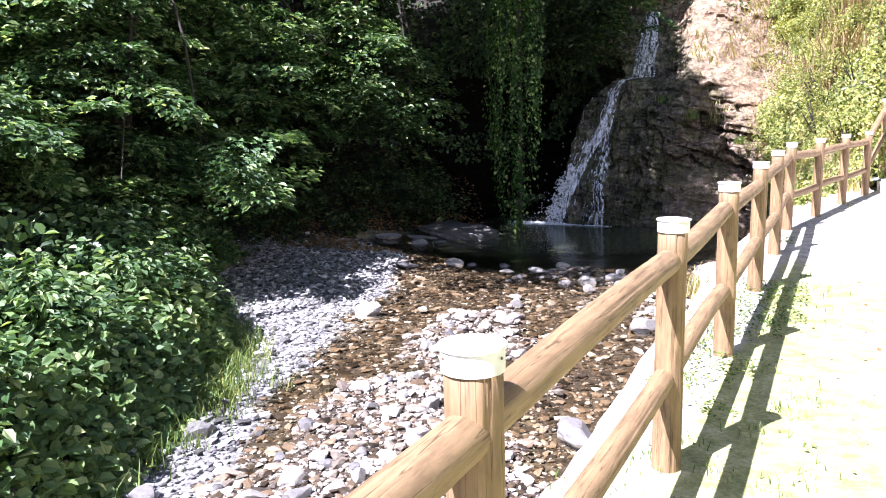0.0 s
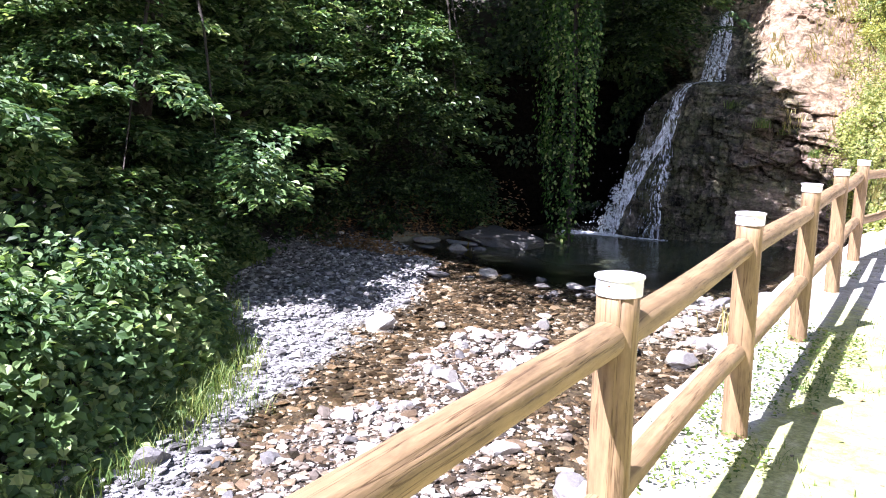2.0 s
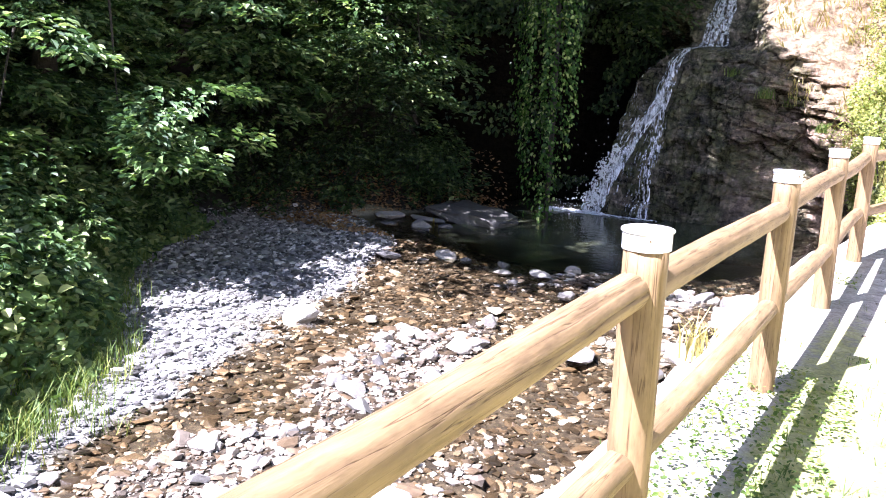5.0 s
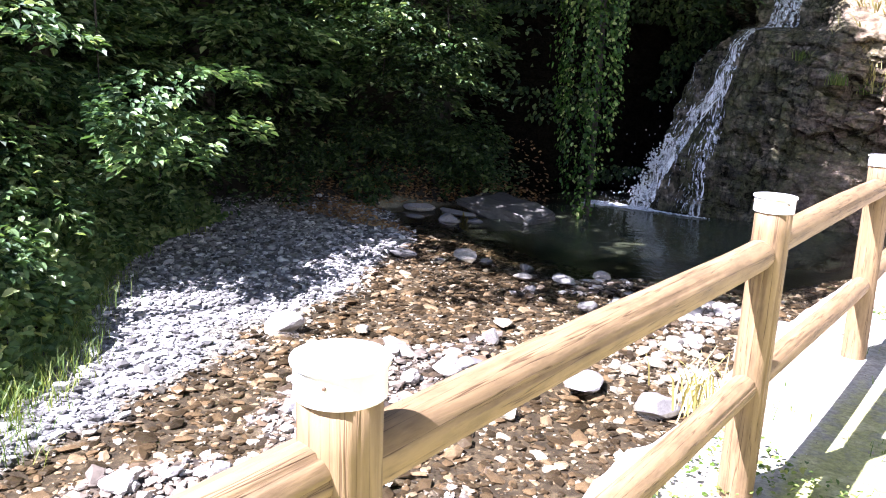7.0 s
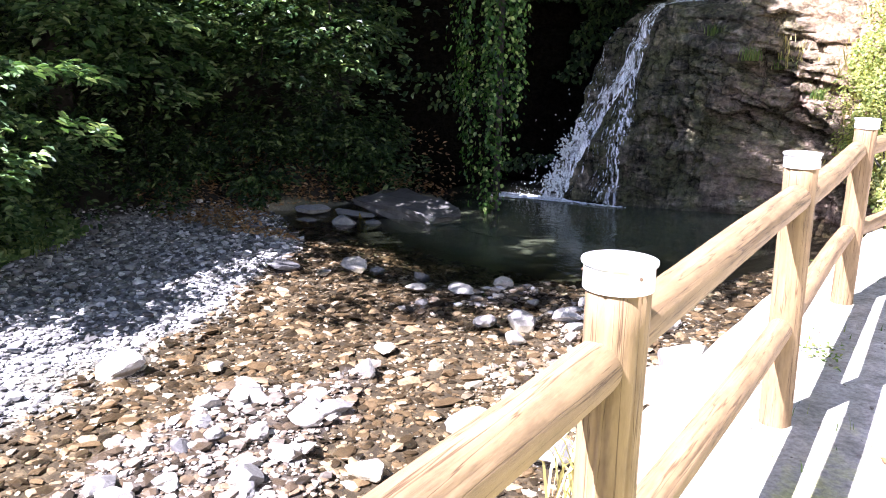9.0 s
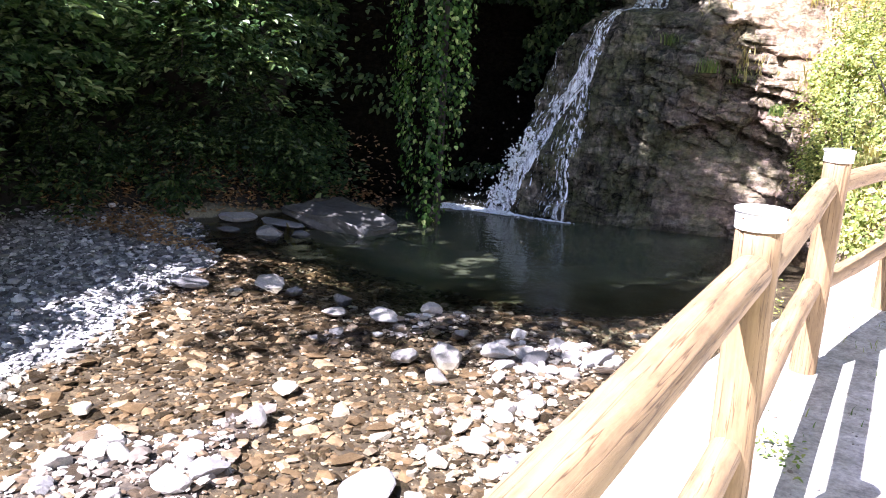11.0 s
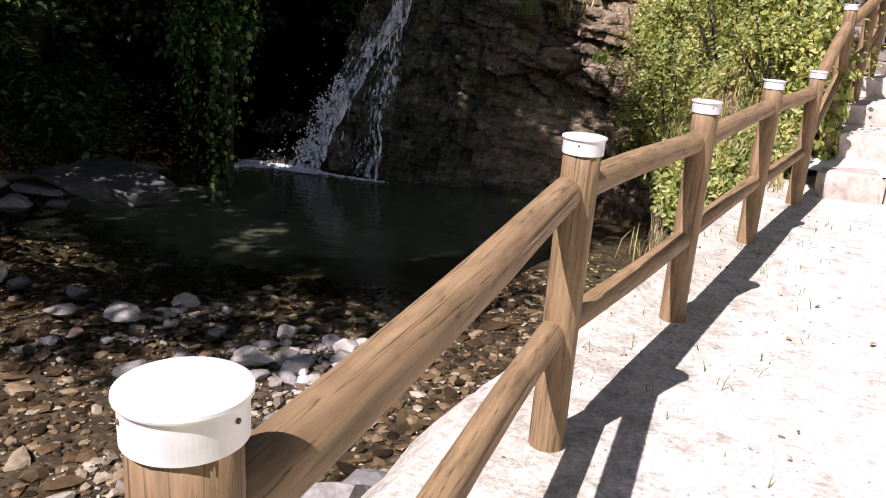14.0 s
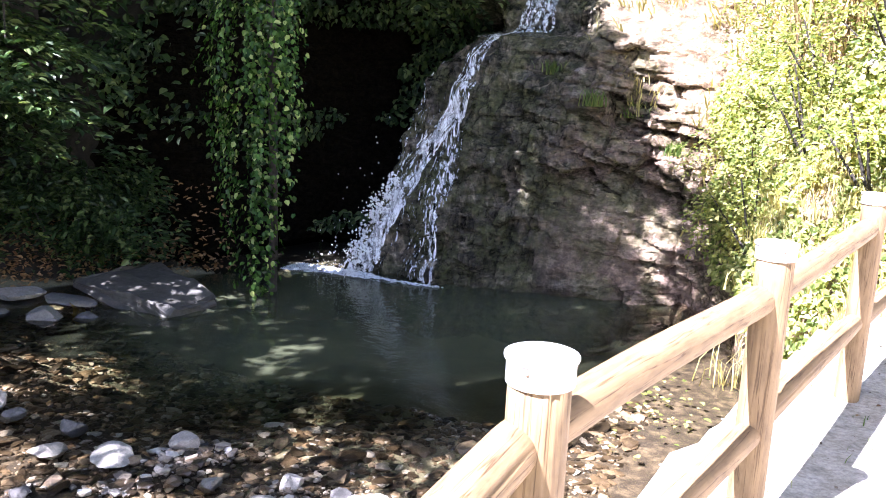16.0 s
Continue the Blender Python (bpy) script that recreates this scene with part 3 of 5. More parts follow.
def ground_mesh():
    def axis(lo, hi, step, far):
        core = np.arange(lo, hi + step / 2, step)
        out = np.cumsum(0.4 * 1.22 ** np.arange(26))
        out = out[out < far]
        return np.concatenate([lo - out[::-1], core, hi + out])
    xs, ys = axis(-11, 4.2, 0.09, 380), axis(-1, 21, 0.09, 380)
    X, Y = np.meshgrid(xs, ys, indexing="ij")
    Z = ground_z(X, Y)
    cover = (X > -9.6) & (X < 0.3) & (Y > foot_y(X) - 0.05) & (Z < 6.3)
    Z = np.where(cover, Z - 1.7, Z)
    Z = np.where((X > -9.0) & (X < -5.2) & (Y > foot_y(X) - 0.05) & (Y < 24.2), np.minimum(Z, -0.1), Z)
    far = np.maximum(np.hypot(X + 3, Y - 8) - 60, 0)
    Z = Z + np.minimum(far * 0.12, 25)
    v = np.stack([X, Y, Z], -1).reshape(-1, 3)
    f = grid_faces(len(xs), len(ys))
    me = mesh_from("ground", v, f, MAT_GROUND)
    cx, cy, cz = v[:, 0], v[:, 1], v[:, 2]
    onhill = (cy > foot_y(cx)) & (cz > 0.3)
    zone = {"gravel": np.maximum(bar_left(cx, cy), 0.3 * np.maximum(bar_mid(cx, cy), bar_right(cx, cy))),
            "silt": sstep(13.4, 14.8, cy + 0.15 * (cx + 4)) * sstep(-1.9, -2.7, cx),
            "shaded_soil": np.maximum(sstep(-0.1, 0.5, bank_x(cy) - cx), np.maximum(onhill & (cx <= -4.2), np.hypot(cx + 3, cy - 8) > 30)),
            "slope": (onhill & (cx > -4.2) & (np.hypot(cx + 3, cy - 8) <= 30)).astype(float),
            "bank": sstep(-0.5, -0.25, cx - edge_x(cy)) * ~onhill,
            "pathway": sstep(0.45, 0.85, cx - edge_x(cy)) * ~onhill * sstep(30, 25, np.hypot(cx + 3, cy - 8))}
    zone["turf"] = 1.15 * sstep(0.3, 0.55, cx - edge_x(cy)) * ~onhill * sstep(30, 25, np.hypot(cx + 3, cy - 8)) * sstep(10.5, 6.0, cy) * (0.8 + 0.5 * fbm(cx, cy, 17, 3, 1.2))
    for key, val in zone.items():
        me.attributes.new(key, "FLOAT", "POINT").data.foreach_set("value", np.asarray(val, np.float32))
    return me


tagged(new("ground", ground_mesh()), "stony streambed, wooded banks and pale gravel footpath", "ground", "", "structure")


def water_mesh():
    xs, ys = np.arange(-10.5, -0.2, 0.12), np.arange(-6, 21.2, 0.12)
    X, Y = np.meshgrid(xs, ys, indexing="ij")
    Z = water_z(Y) + 0.006 * fbm(X, Y, 21, 3, 5.0) * sstep(13.5, 11, Y)
    me = mesh_from("water", np.stack([X, Y, Z], -1).reshape(-1, 3), grid_faces(len(xs), len(ys)), MAT_WATER)
    deep = np.clip(Z - ground_z(X, Y), 0, 1) * (Y < foot_y(X) + 0.2)
    me.attributes.new("depth", "FLOAT", "POINT").data.foreach_set("value", deep.ravel().astype(np.float32))
    return me


tagged(new("water", water_mesh()), "clear shallow stream and dark green plunge pool", "water", "", "structure")


# ---- the waterfall's rock ----
def left_edge(z):
    return np.interp(z, [0, 1, 1.8, 2.7, 3.1, 3.5, 5], [-6.65, -6.42, -6.3, -6.15, -5.85, -5.5, -5.4])


def hashed(i, j, seed):
    """A fixed random number from -1 to 1 for each whole pair."""
    h = np.sin(i * 127.1 + j * 311.7 + seed * 74.7) * 43758.5453
    return 2 * (h - np.floor(h)) - 1


def beds(x, z, thick, long, dip, seed, joint=0.07):
    """Bedded rock: how far each block stands back, and how deep the joints between blocks are."""
    q = (z + dip * (x + 3.1)) / thick + 0.7 * fbm(x, z, seed, 3, 1.3) + 0.22 * fbm(x, z, seed + 1, 3, 6.0)
    row = np.floor(q)
    u = x / long + 5 * hashed(row, 0 * row, seed) + 0.25 * fbm(x, z, seed + 2, 3, 3.0)
    col = np.floor(u)
    fq, fu = q - row, u - col
    gap = np.maximum(sstep(2.2 * joint, 0.0, np.minimum(fq, 1 - fq)), sstep(joint, 0.0, np.minimum(fu, 1 - fu)))
    return hashed(row, col, seed + 3) + 0.35 * (fq - 0.5), gap


def cliff_y(x, z):
    """Where the rock face stands at x and height z."""
    zl = cliff_top(x)
    zz = z - hill_base(x) * sstep(-1.4, -0.4, x)
    y = foot_y(x) + face_run(x) * np.minimum(zz, zl) + np.maximum(zz - zl, 0) / 0.88
    y = y + 0.45 * sstep(-0.02, 0.1, zz - zl) * sstep(-3.6, -4.3, x)
    y = y + 3.0 * sstep(0.15, -0.35, x - left_edge(z)) * sstep(4.4, 3.3, z) * sstep(-9.2, -8.2, x)
    # the rounded boss beside the fall
    y = y - 0.30 * np.exp(-((x + 4.3) / 0.85) ** 2) * sstep(0, 1.5, z) * sstep(3.7, 2.6, z)
    y = y + 0.5 * np.clip(z - 2.6, 0, 1.2) ** 2 * sstep(-3.4, -4.0, x) * sstep(3.9, 3.4, z)
    y = y + 0.16 * fbm(x, z, 33, 4, 2.4) + 0.05 * np.abs(fbm(x, z * 1.6, 35, 3, 6.0)) + 0.03 * fbm(x, z, 44, 3, 14.0)
    # water-worn upright ribs on the wet side
    wet = sstep(-3.3, -4.3, x)
    y = y + wet * (0.17 * np.abs(fbm(x * 1.6, z * 0.45, 38, 3, 7.0)) + 0.07 * np.abs(fbm(x, z * 0.4, 36, 3, 16.0)))
    amp = np.interp(x, [-6.6, -5.0, -3.9, -3.0, -1.5, 0.5], [0.05, 0.08, 0.15, 0.25, 0.25, 0.10]) * (1 - 0.8 * sstep(-0.7, 0.0, x + 0.8 * z))
    amp = amp * np.clip(0.7 + 0.9 * fbm(x, z, 57, 2, 1.5), 0.1, 1.4)
    back, gap = beds(x, z, 0.36, 0.6, 0.22, 51)
    y = y + amp * back + 0.6 * amp * gap
    back, gap = beds(x, z, 0.15, 0.24, 0.14, 61, 0.10)
    y = y + amp * 0.4 * back + 0.25 * amp * gap
    # knobs of tufa and moss
    y = y - 0.07 * np.clip(fbm(x, z, 58, 3, 5.0), 0, 1) - 0.04 * np.clip(fbm(x, z, 59, 2, 11.0), 0, 1)
    # undercut ledges that dip to the dry side
    for top, run, cut, reach in ((1.72, 0.40, 0.66, -3.6), (1.22, 0.30, 0.30, -3.0), (2.35, 0.26, 0.26, -3.7), (0.55, 0.10, 0.2, -3.4)):
        below = top - run * (x + 3.15) + 0.07 * fbm(x, 0 * x, 41, 3, 3.0) - z
        y = y + cut * sstep(reach, reach + 0.5, x) * sstep(0.0, 0.04, below) * np.exp(-np.maximum(below, 0) / 0.22) * np.clip(0.7 + 0.6 * fbm(x, z, 43, 2, 2.0), 0.1, 1.3)
    # the run of the upper cascade
    cx = np.interp(z, [3.4, 5.4], [-4.82, -5.05])
    y = y + 0.35 * np.exp(-((x - cx) / 0.45) ** 2) * sstep(3.5, 3.9, z)
    return y


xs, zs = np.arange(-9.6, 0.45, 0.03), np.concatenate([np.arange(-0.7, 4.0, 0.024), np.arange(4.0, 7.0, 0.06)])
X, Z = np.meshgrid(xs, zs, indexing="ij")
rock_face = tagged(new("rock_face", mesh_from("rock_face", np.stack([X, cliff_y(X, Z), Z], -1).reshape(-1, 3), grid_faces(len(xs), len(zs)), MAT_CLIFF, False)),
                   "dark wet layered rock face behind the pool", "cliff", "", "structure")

# falling water
falls = empty("waterfall", pose(-5.4, 19.3, 0), "narrow white waterfall sliding down dark rock", "waterfall")


def strand(rng, course, a, s, e, wide, n=30):
    """One thread of water down a course of (height, left, right); a: where it runs between left and right."""
    zs, lo, hi = (np.array(c) for c in zip(*course))
    z = zs[0] + (zs[-1] - zs[0]) * np.linspace(s, e, n)
    k = np.linspace(0, 1, n)
    x = np.interp(-z, -zs, lo + (hi - lo) * a) + np.cumsum(rng.normal(0, 0.009, n))
    y = cliff_y(x, z)
    y = np.minimum(y, np.minimum.accumulate(y) + 0.06) - 0.05 - 0.04 * rng.uniform() - 0.02 * np.sin(k * 9)
    w = wide * (0.5 + 0.7 * k) * (0.6 + 0.6 * np.abs(np.sin(k * rng.uniform(4, 13) + rng.uniform(0, 6))))
    p = np.stack([x, y, z], 1)
    v = np.stack([p + np.stack([-w, 0 * w + 0.01, 0 * w], 1), p + np.stack([0 * w, -0.5 * w - 0.005, 0 * w], 1), p + np.stack([w, 0 * w + 0.01, 0 * w], 1)], 1).reshape(-1, 3)
    return v - np.array([-5.4, 19.3, 0]), grid_faces(n, 3)


def stream_part(name, seed, count, course, wide, mat, label, short=0.35):
    rng = np.random.RandomState(seed)
    bits = []
    for i in range(count):
        s, e = (rng.uniform(0, 0.6), 1.0) if rng.uniform() < short else (0.0, 1.0)
        if rng.uniform() < short:
            e = s + (1 - s) * rng.uniform(0.35, 0.9)
        bits.append(strand(rng, course, rng.uniform(), s, e, wide * rng.uniform(0.4, 1.3)))
    tagged(part(name, mesh_from(name, *join(bits), mat), falls, label), kind="stuff")


stream_part("upper_cascade", 1, 34, [(5.35, -5.2, -4.9), (4.4, -5.12, -4.7), (3.5, -5.02, -4.55)], 0.024, MAT_STRAND, "thin white upper cascade")
stream_part("lip_stream", 2, 16, [(3.5, -5.0, -4.8), (3.46, -5.2, -5.0), (3.40, -5.4, -5.15)], 0.02, MAT_STRAND, "white water sliding along the lip", 0.1)
stream_part("main_stream", 3, 30, [(3.44, -5.30, -5.12), (3.1, -5.42, -5.22), (2.3, -5.52, -5.24), (1.65, -5.98, -5.66), (0.9, -6.20, -5.92), (-0.02, -6.50, -6.18)], 0.023, MAT_STRAND, "white main strand of the fall", 0.4)
stream_part("foot_stream", 7, 24, [(1.3, -6.10, -5.88), (0.6, -6.32, -6.05), (-0.02, -6.52, -6.18)], 0.038, MAT_STRAND, "bright broken water at the fall's foot", 0.3)
stream_part("inner_stream", 6, 14, [(2.5, -5.5, -5.26), (1.6, -5.8, -5.3), (0.8, -6.0, -5.4), (-0.02, -6.2, -5.5)], 0.012, MAT_VEIL, "broken inner threads of the fall", 0.6)
stream_part("outer_stream", 8, 12, [(3.35, -5.75, -5.35), (2.7, -6.05, -5.5), (1.8, -6.2, -5.7), (0.9, -6.35, -6.05)], 0.012, MAT_VEIL, "thin drips over the rock's edge", 0.9)
stream_part("side_stream", 4, 34, [(2.5, -5.42, -5.22), (1.65, -5.38, -5.18), (0.9, -5.44, -5.20), (-0.02, -5.50, -5.08)], 0.021, MAT_VEIL, "thin side strand of the fall", 0.4)


def foam_mesh():
    rng = np.random.RandomState(9)
    bits = []
    for i in range(420):
        a = rng.uniform()
        a = a ** 1.7
        x, y = -7.2 + 2.3 * a + rng.normal(0, 0.05), 19.05 - 0.3 * rng.uniform() ** 2 * (1.2 - a) + 0.06 * math.sin(a * 6)
        r = rng.uniform(0.012, 0.045) * (1.3 if a < 0.5 else 0.6)
        ang = np.linspace(0, 2 * np.pi, 7)[:-1]
        c = np.array([x, y, 0.008 + rng.uniform(0, 0.012)])
        ring = np.stack([np.cos(ang) * r * 1.8, np.sin(ang) * r, 0 * ang], 1)
        v = np.concatenate([c + ring, [c + [0, 0, r * 0.6]]])
        f = np.array([[j, (j + 1) % 6, 6] for j in range(6)])
        bits.append((v - np.array([-5.4, 19.3, 0]), f))
    return mesh_from("foam", *join(bits), MAT_FOAM)


def droplets_mesh():
    rng = np.random.RandomState(19)
    oct_v = np.array([[1, 0, 0], [-1, 0, 0], [0, 1, 0], [0, -1, 0], [0, 0, 1], [0, 0, -1.0]])
    oct_f = np.array([[0, 2, 4], [2, 1, 4], [1, 3, 4], [3, 0, 4], [2, 0, 5], [1, 2, 5], [3, 1, 5], [0, 3, 5]])
    bits = []
    # splashing clumps where the main strand strikes the rock
    for i in range(46):
        k = rng.uniform(0, 1) ** 0.8
        z = 0.12 + 1.25 * k
        cx = float(np.interp(z, [0, 0.9, 1.65], [-6.36, -6.08, -5.84])) - 0.16 * rng.uniform() + rng.normal(0, 0.05)
        cy = float(cliff_y(np.array([cx + 0.1]), np.array([z]))[0])
        cy = min(cy, 19.25 + 0.42 * z) - 0.12
        for j in range(rng.randint(5, 13)):
            c = np.array([cx, cy, z]) + rng.normal(0, 1, 3) * np.array([0.045, 0.03, 0.055]) - np.array([-5.4, 19.3, 0])
            bits.append((oct_v * rng.uniform(0.010, 0.032) * rng.uniform(0.6, 1.3, 3) + c, oct_f))
    for i in range(150):
        z = rng.exponential(0.35)
        x = float(np.interp(z, [0, 0.9, 1.65], [-6.45, -6.15, -5.9])) + rng.normal(0, 0.22) - 0.1
        c = np.array([x, 18.95 + 0.35 * z - rng.uniform(0, 0.25), z + 0.03]) - np.array([-5.4, 19.3, 0])
        bits.append((oct_v * rng.uniform(0.006, 0.017) + c, oct_f))
    return mesh_from("spray", *join(bits), MAT_DROP)


MAT_DROP, nt, nodes, links, bsdf = make_material("white_droplet")
bsdf.inputs["Base Color"].default_value = (0.92, 0.94, 0.96, 1)
bsdf.inputs["Roughness"].default_value = 0.1
tagged(part("spray", droplets_mesh(), falls, "white drops of spray"), kind="stuff")
tagged(part("foam", foam_mesh(), falls, "white foam on the pool"), kind="stuff")


# ---- stone steps and wall at the path's end ----
MAT_STEP = stony("pale_step_stone", [(0.0, (0.42, 0.37, 0.32)), (0.5, (0.52, 0.46, 0.40)), (1.0, (0.58, 0.53, 0.47))], False, 0.9, 22)


def rough_block(rng, sx, sy, sz, wob=0.02):
    bm = bmesh.new()
    bmesh.ops.create_cube(bm, size=1.0)
    bmesh.ops.bevel(bm, geom=bm.edges[:], offset=0.07, segments=1, affect="EDGES")
    for v in bm.verts:
        v.co = Vector((v.co.x * sx, v.co.y * sy, v.co.z * sz)) + Vector(rng.normal(0, wob, 3))
    return bm


def finish(bm, name, mat, smooth=False):
    me = bpy.data.meshes.new(name)
    bm.to_mesh(me)
    bm.free()
    me.materials.append(mat)
    for p in me.polygons:
        p.use_smooth = smooth
    return me


rng = np.random.RandomState(40)
STEP_RISERS = (15.6, 16.7, 17.8, 18.9)
for i, y0 in enumerate(STEP_RISERS):
    flight = empty("stone_step", pose(1.75 + 0.15 * i, y0, PATH_Z + 0.2 * i), "broad pale stone step at the path's end", "step", "stone steps")
    x = -1.25
    while x < 1.5:
        w = rng.uniform(0.35, 0.7)
        part("stone", finish(rough_block(rng, w - 0.015, 0.42, 0.3, 0.012), "stone", MAT_STEP), flight, "", pose(x + w / 2, 0.2, 0.055, 0, 0, rng.normal(0, 1)))
        x += w
    bm = bmesh.new()
    bmesh.ops.create_grid(bm, x_segments=12, y_segments=6, size=0.5)
    for v in bm.verts:
        v.co = Vector((v.co.x * 2.9 + 0.1, v.co.y * 1.3 + 0.85, 0.185 + rng.normal(0, 0.006)))
    part("tread", finish(bm, "tread", MAT_PATH, True), flight)

wall = empty("rubble_wall", pose(2.2, 20.3, PATH_Z + 0.75), "low rubble stone wall above the steps", "wall")
MAT_RUBBLE = stony("dark_rubble", [(0.0, (0.12, 0.10, 0.085)), (0.5, (0.24, 0.20, 0.165)), (1.0, (0.36, 0.31, 0.26))], False)
for row in range(5):
    x = -1.5 + 0.1 * (row % 2)
    while x < 1.7:
        w = rng.uniform(0.22, 0.45)
        part("stone", finish(rough_block(rng, w - 0.02, 0.3, 0.2, 0.02), "stone", MAT_RUBBLE), wall, "", pose(x + w / 2, rng.normal(0, 0.02), 0.1 + row * 0.2))
        x += w


# ---- fence ----
POST_H, POST_R = 1.028, 0.056


def lathe(profile, sides=24):
    """A closed turned shape from (radius, height) pairs."""
    bm = bmesh.new()
    rings = []
    for r, z in profile:
        rings.append([bm.verts.new((r * math.cos(2 * math.pi * i / sides), r * math.sin(2 * math.pi * i / sides), z)) for i in range(sides)])
    for a, b in zip(rings, rings[1:]):
        for i in range(sides):
            bm.faces.new((a[i], a[(i + 1) % sides], b[(i + 1) % sides], b[i]))
    bm.faces.new(rings[-1])
    bm.faces.new(rings[0][::-1])
    return bm


def post_mesh(seed):
    rng = np.random.RandomState(seed)
    prof = [(POST_R * (1.06 - 0.05 * k), -0.35 + (POST_H + 0.335) * k) for k in np.linspace(0, 1, 14)]
    sides = 64
    bm = lathe(prof, sides)
    checks = [(rng.randint(sides), rng.uniform(0.0, 0.75), rng.uniform(0.2, 0.9), rng.uniform(0.05, 0.1)) for _ in range(9)]
    for v in bm.verts:
        a = math.atan2(v.co.y, v.co.x)
        col, k = round(a / (2 * math.pi) * sides) % sides, (v.co.z + 0.35) / (POST_H + 0.335)
        for c, lo, run, cut in checks:
            if c == col and lo < k < lo + run:
                v.co.x *= 1 - cut
                v.co.y *= 1 - cut
        s = 1 + 0.02 * math.sin(3 * a + seed) + 0.015 * math.sin(5 * a + v.co.z * 2 + seed) + rng.normal(0, 0.004)
        v.co.x *= s
        v.co.y *= s
    return finish(bm, "timber", MAT_POST, True)


def cap_mesh():
    r = 0.0625
    bm = lathe([(r * 0.985, -0.05), (r * 0.985, -0.006), (r * 1.055, -0.0055), (r * 1.065, -0.003), (r * 1.055, 0.0005), (r * 1.0, 0.0015), (r * 0.1, 0.0025)], 64)
    return finish(bm, "cap", MAT_CAP, False)


def rail_mesh(length, seed, r=0.046):
    """A round rail along y with tapered ends let into the posts."""
    rng = np.random.RandomState(seed)
    k = np.array([0, 0.012, 0.03, 0.05, *np.linspace(0.08, 0.92, 30), 0.95, 0.97, 0.988, 1.0])
    rad = r * np.minimum(1, 0.9 + np.minimum(k, 1 - k) * 5) * (1 + rng.normal(0, 0.004, len(k)))
    p = np.stack([0.006 * np.sin(k * 3 + seed), k * length, 0.008 * np.sin(k * 4 + seed * 2)], 1)
    sides = 56
    v, f = tube(p, rad, sides)
    v = v.reshape(len(k), sides, 3)
    ang = np.arange(sides) / sides * 2 * np.pi
    swell = 1 + 0.03 * fbm(3 * k[:, None] * length, 1.5 * np.cos(ang)[None], 400 + seed, 3, 1.0)
    for _ in range(7):
        c, lo, run = rng.randint(sides), rng.uniform(0, 0.8), rng.uniform(0.12, 0.5)
        swell[:, c] -= rng.uniform(0.06, 0.13) * sstep(lo, lo + 0.03, k) * sstep(lo + run, lo + run - 0.03, k)
    v = p[:, None] + (v - p[:, None]) * swell[..., None]
    return mesh_from("rail", v.reshape(-1, 3), f, MAT_RAIL)


def post_ground(x, y):
    for i, y0 in reversed(list(enumerate(STEP_RISERS))):
        if y > y0 and x > 0.4:
            return PATH_Z + 0.2 * (i + 1)
    return PATH_Z


POSTS = FENCE + [(0.59, 16.75), (0.87, 18.0), (1.12, 19.3)]
post_meshes, capm = [post_mesh(s) for s in range(4)], cap_mesh()
nail_bm = lathe([(0.003, 0), (0.003, 0.002), (0.0015, 0.003)], 8)
nailm = finish(nail_bm, "nail", MAT_NAIL)
tops = []
for i, (x, y) in enumerate(POSTS):
    g = post_ground(x, y)
    h = POST_H if i < 12 else POST_H + 0.12
    p = empty("fence_post", pose(x, y, g + h - POST_H, random.uniform(-0.8, 0.8), random.uniform(-0.8, 0.8), 0), "round timber fence post with a pale metal cap beside the path", "fence post", "fence posts along the stream")
    part("timber", post_meshes[i % 4], p, "", pose(0, 0, 0, 0, 0, 67 * i))
    c = part("cap", capm, p, "pale galvanised metal cap", pose(0, 0, POST_H, 0, 0, 31 * i))
    for a in (-100, 20, 140):
        part("nail", nailm, c, "", pose(0.0615 * math.cos(radians(a)), 0.0615 * math.sin(radians(a)), -0.02, 0, 90, a))
    tops.append(Vector((x, y, g + h)))
for i, (a, b) in enumerate(zip(tops, tops[1:])):
    for drop, r, kind in ((0.168, 0.049, "upper"), (0.632, 0.044, "lower")):
        p, q = a - Vector((0.01, 0, drop)), b - Vector((0.01, 0, drop))
        d = q - p
        m = Matrix.Translation(p + Vector((0, 0, random.uniform(-0.01, 0.01)))) @ d.to_track_quat("Y", "Z").to_matrix().to_4x4()
        ob = part("fence_rail", rail_mesh(d.length, i * 2 + (kind == "lower"), r), None, "", m)
        tagged(ob, "round brown timber %s rail let into the fence posts" % kind, "fence rail", "fence rails along the stream")


# ---- trees and ivy ----
# The crown at height 7.4 is unseen, added to shade pool and streambed
tree("hazel_tree", (-10.4, 9.6, 0.75), 10, (1.6, 0.5), 0.16,
     [((0.2, -0.5, 2.3), (2.0, 2.8, 1.9), 84, 217, 0.118), ((1.5, -1.7, 0.8), (1.0, 1.6, 0.7), 18, 174, 0.118), ((2.5, 0.3, 1.3), (0.7, 1.5, 0.6), 9, 159, 0.118), ((0.5, -0.9, 3.6), (1.1, 1.7, 1.0), 34, 174, 0.118), ((3.3, -0.1, 7.4), (2.9, 3.5, 1.8), 125, 140, 0.13), ((-0.6, 0.2, 4.6), (2.3, 2.9, 1.8), 96, 188, 0.118)],
     "dense green broadleaved tree leaning over the gravel", 11, "trees on the far bank")
tree("hazel_tree", (-8.6, 5.6, 1.5), 4.5, (0.3, 0.4), 0.1,
     [((-0.9, 0.3, 1.1), (1.9, 2.3, 1.0), 80, 203, 0.118)],
     "bushy green tree with low sprays over the weedy bank", 12, "trees on the far bank", 5)
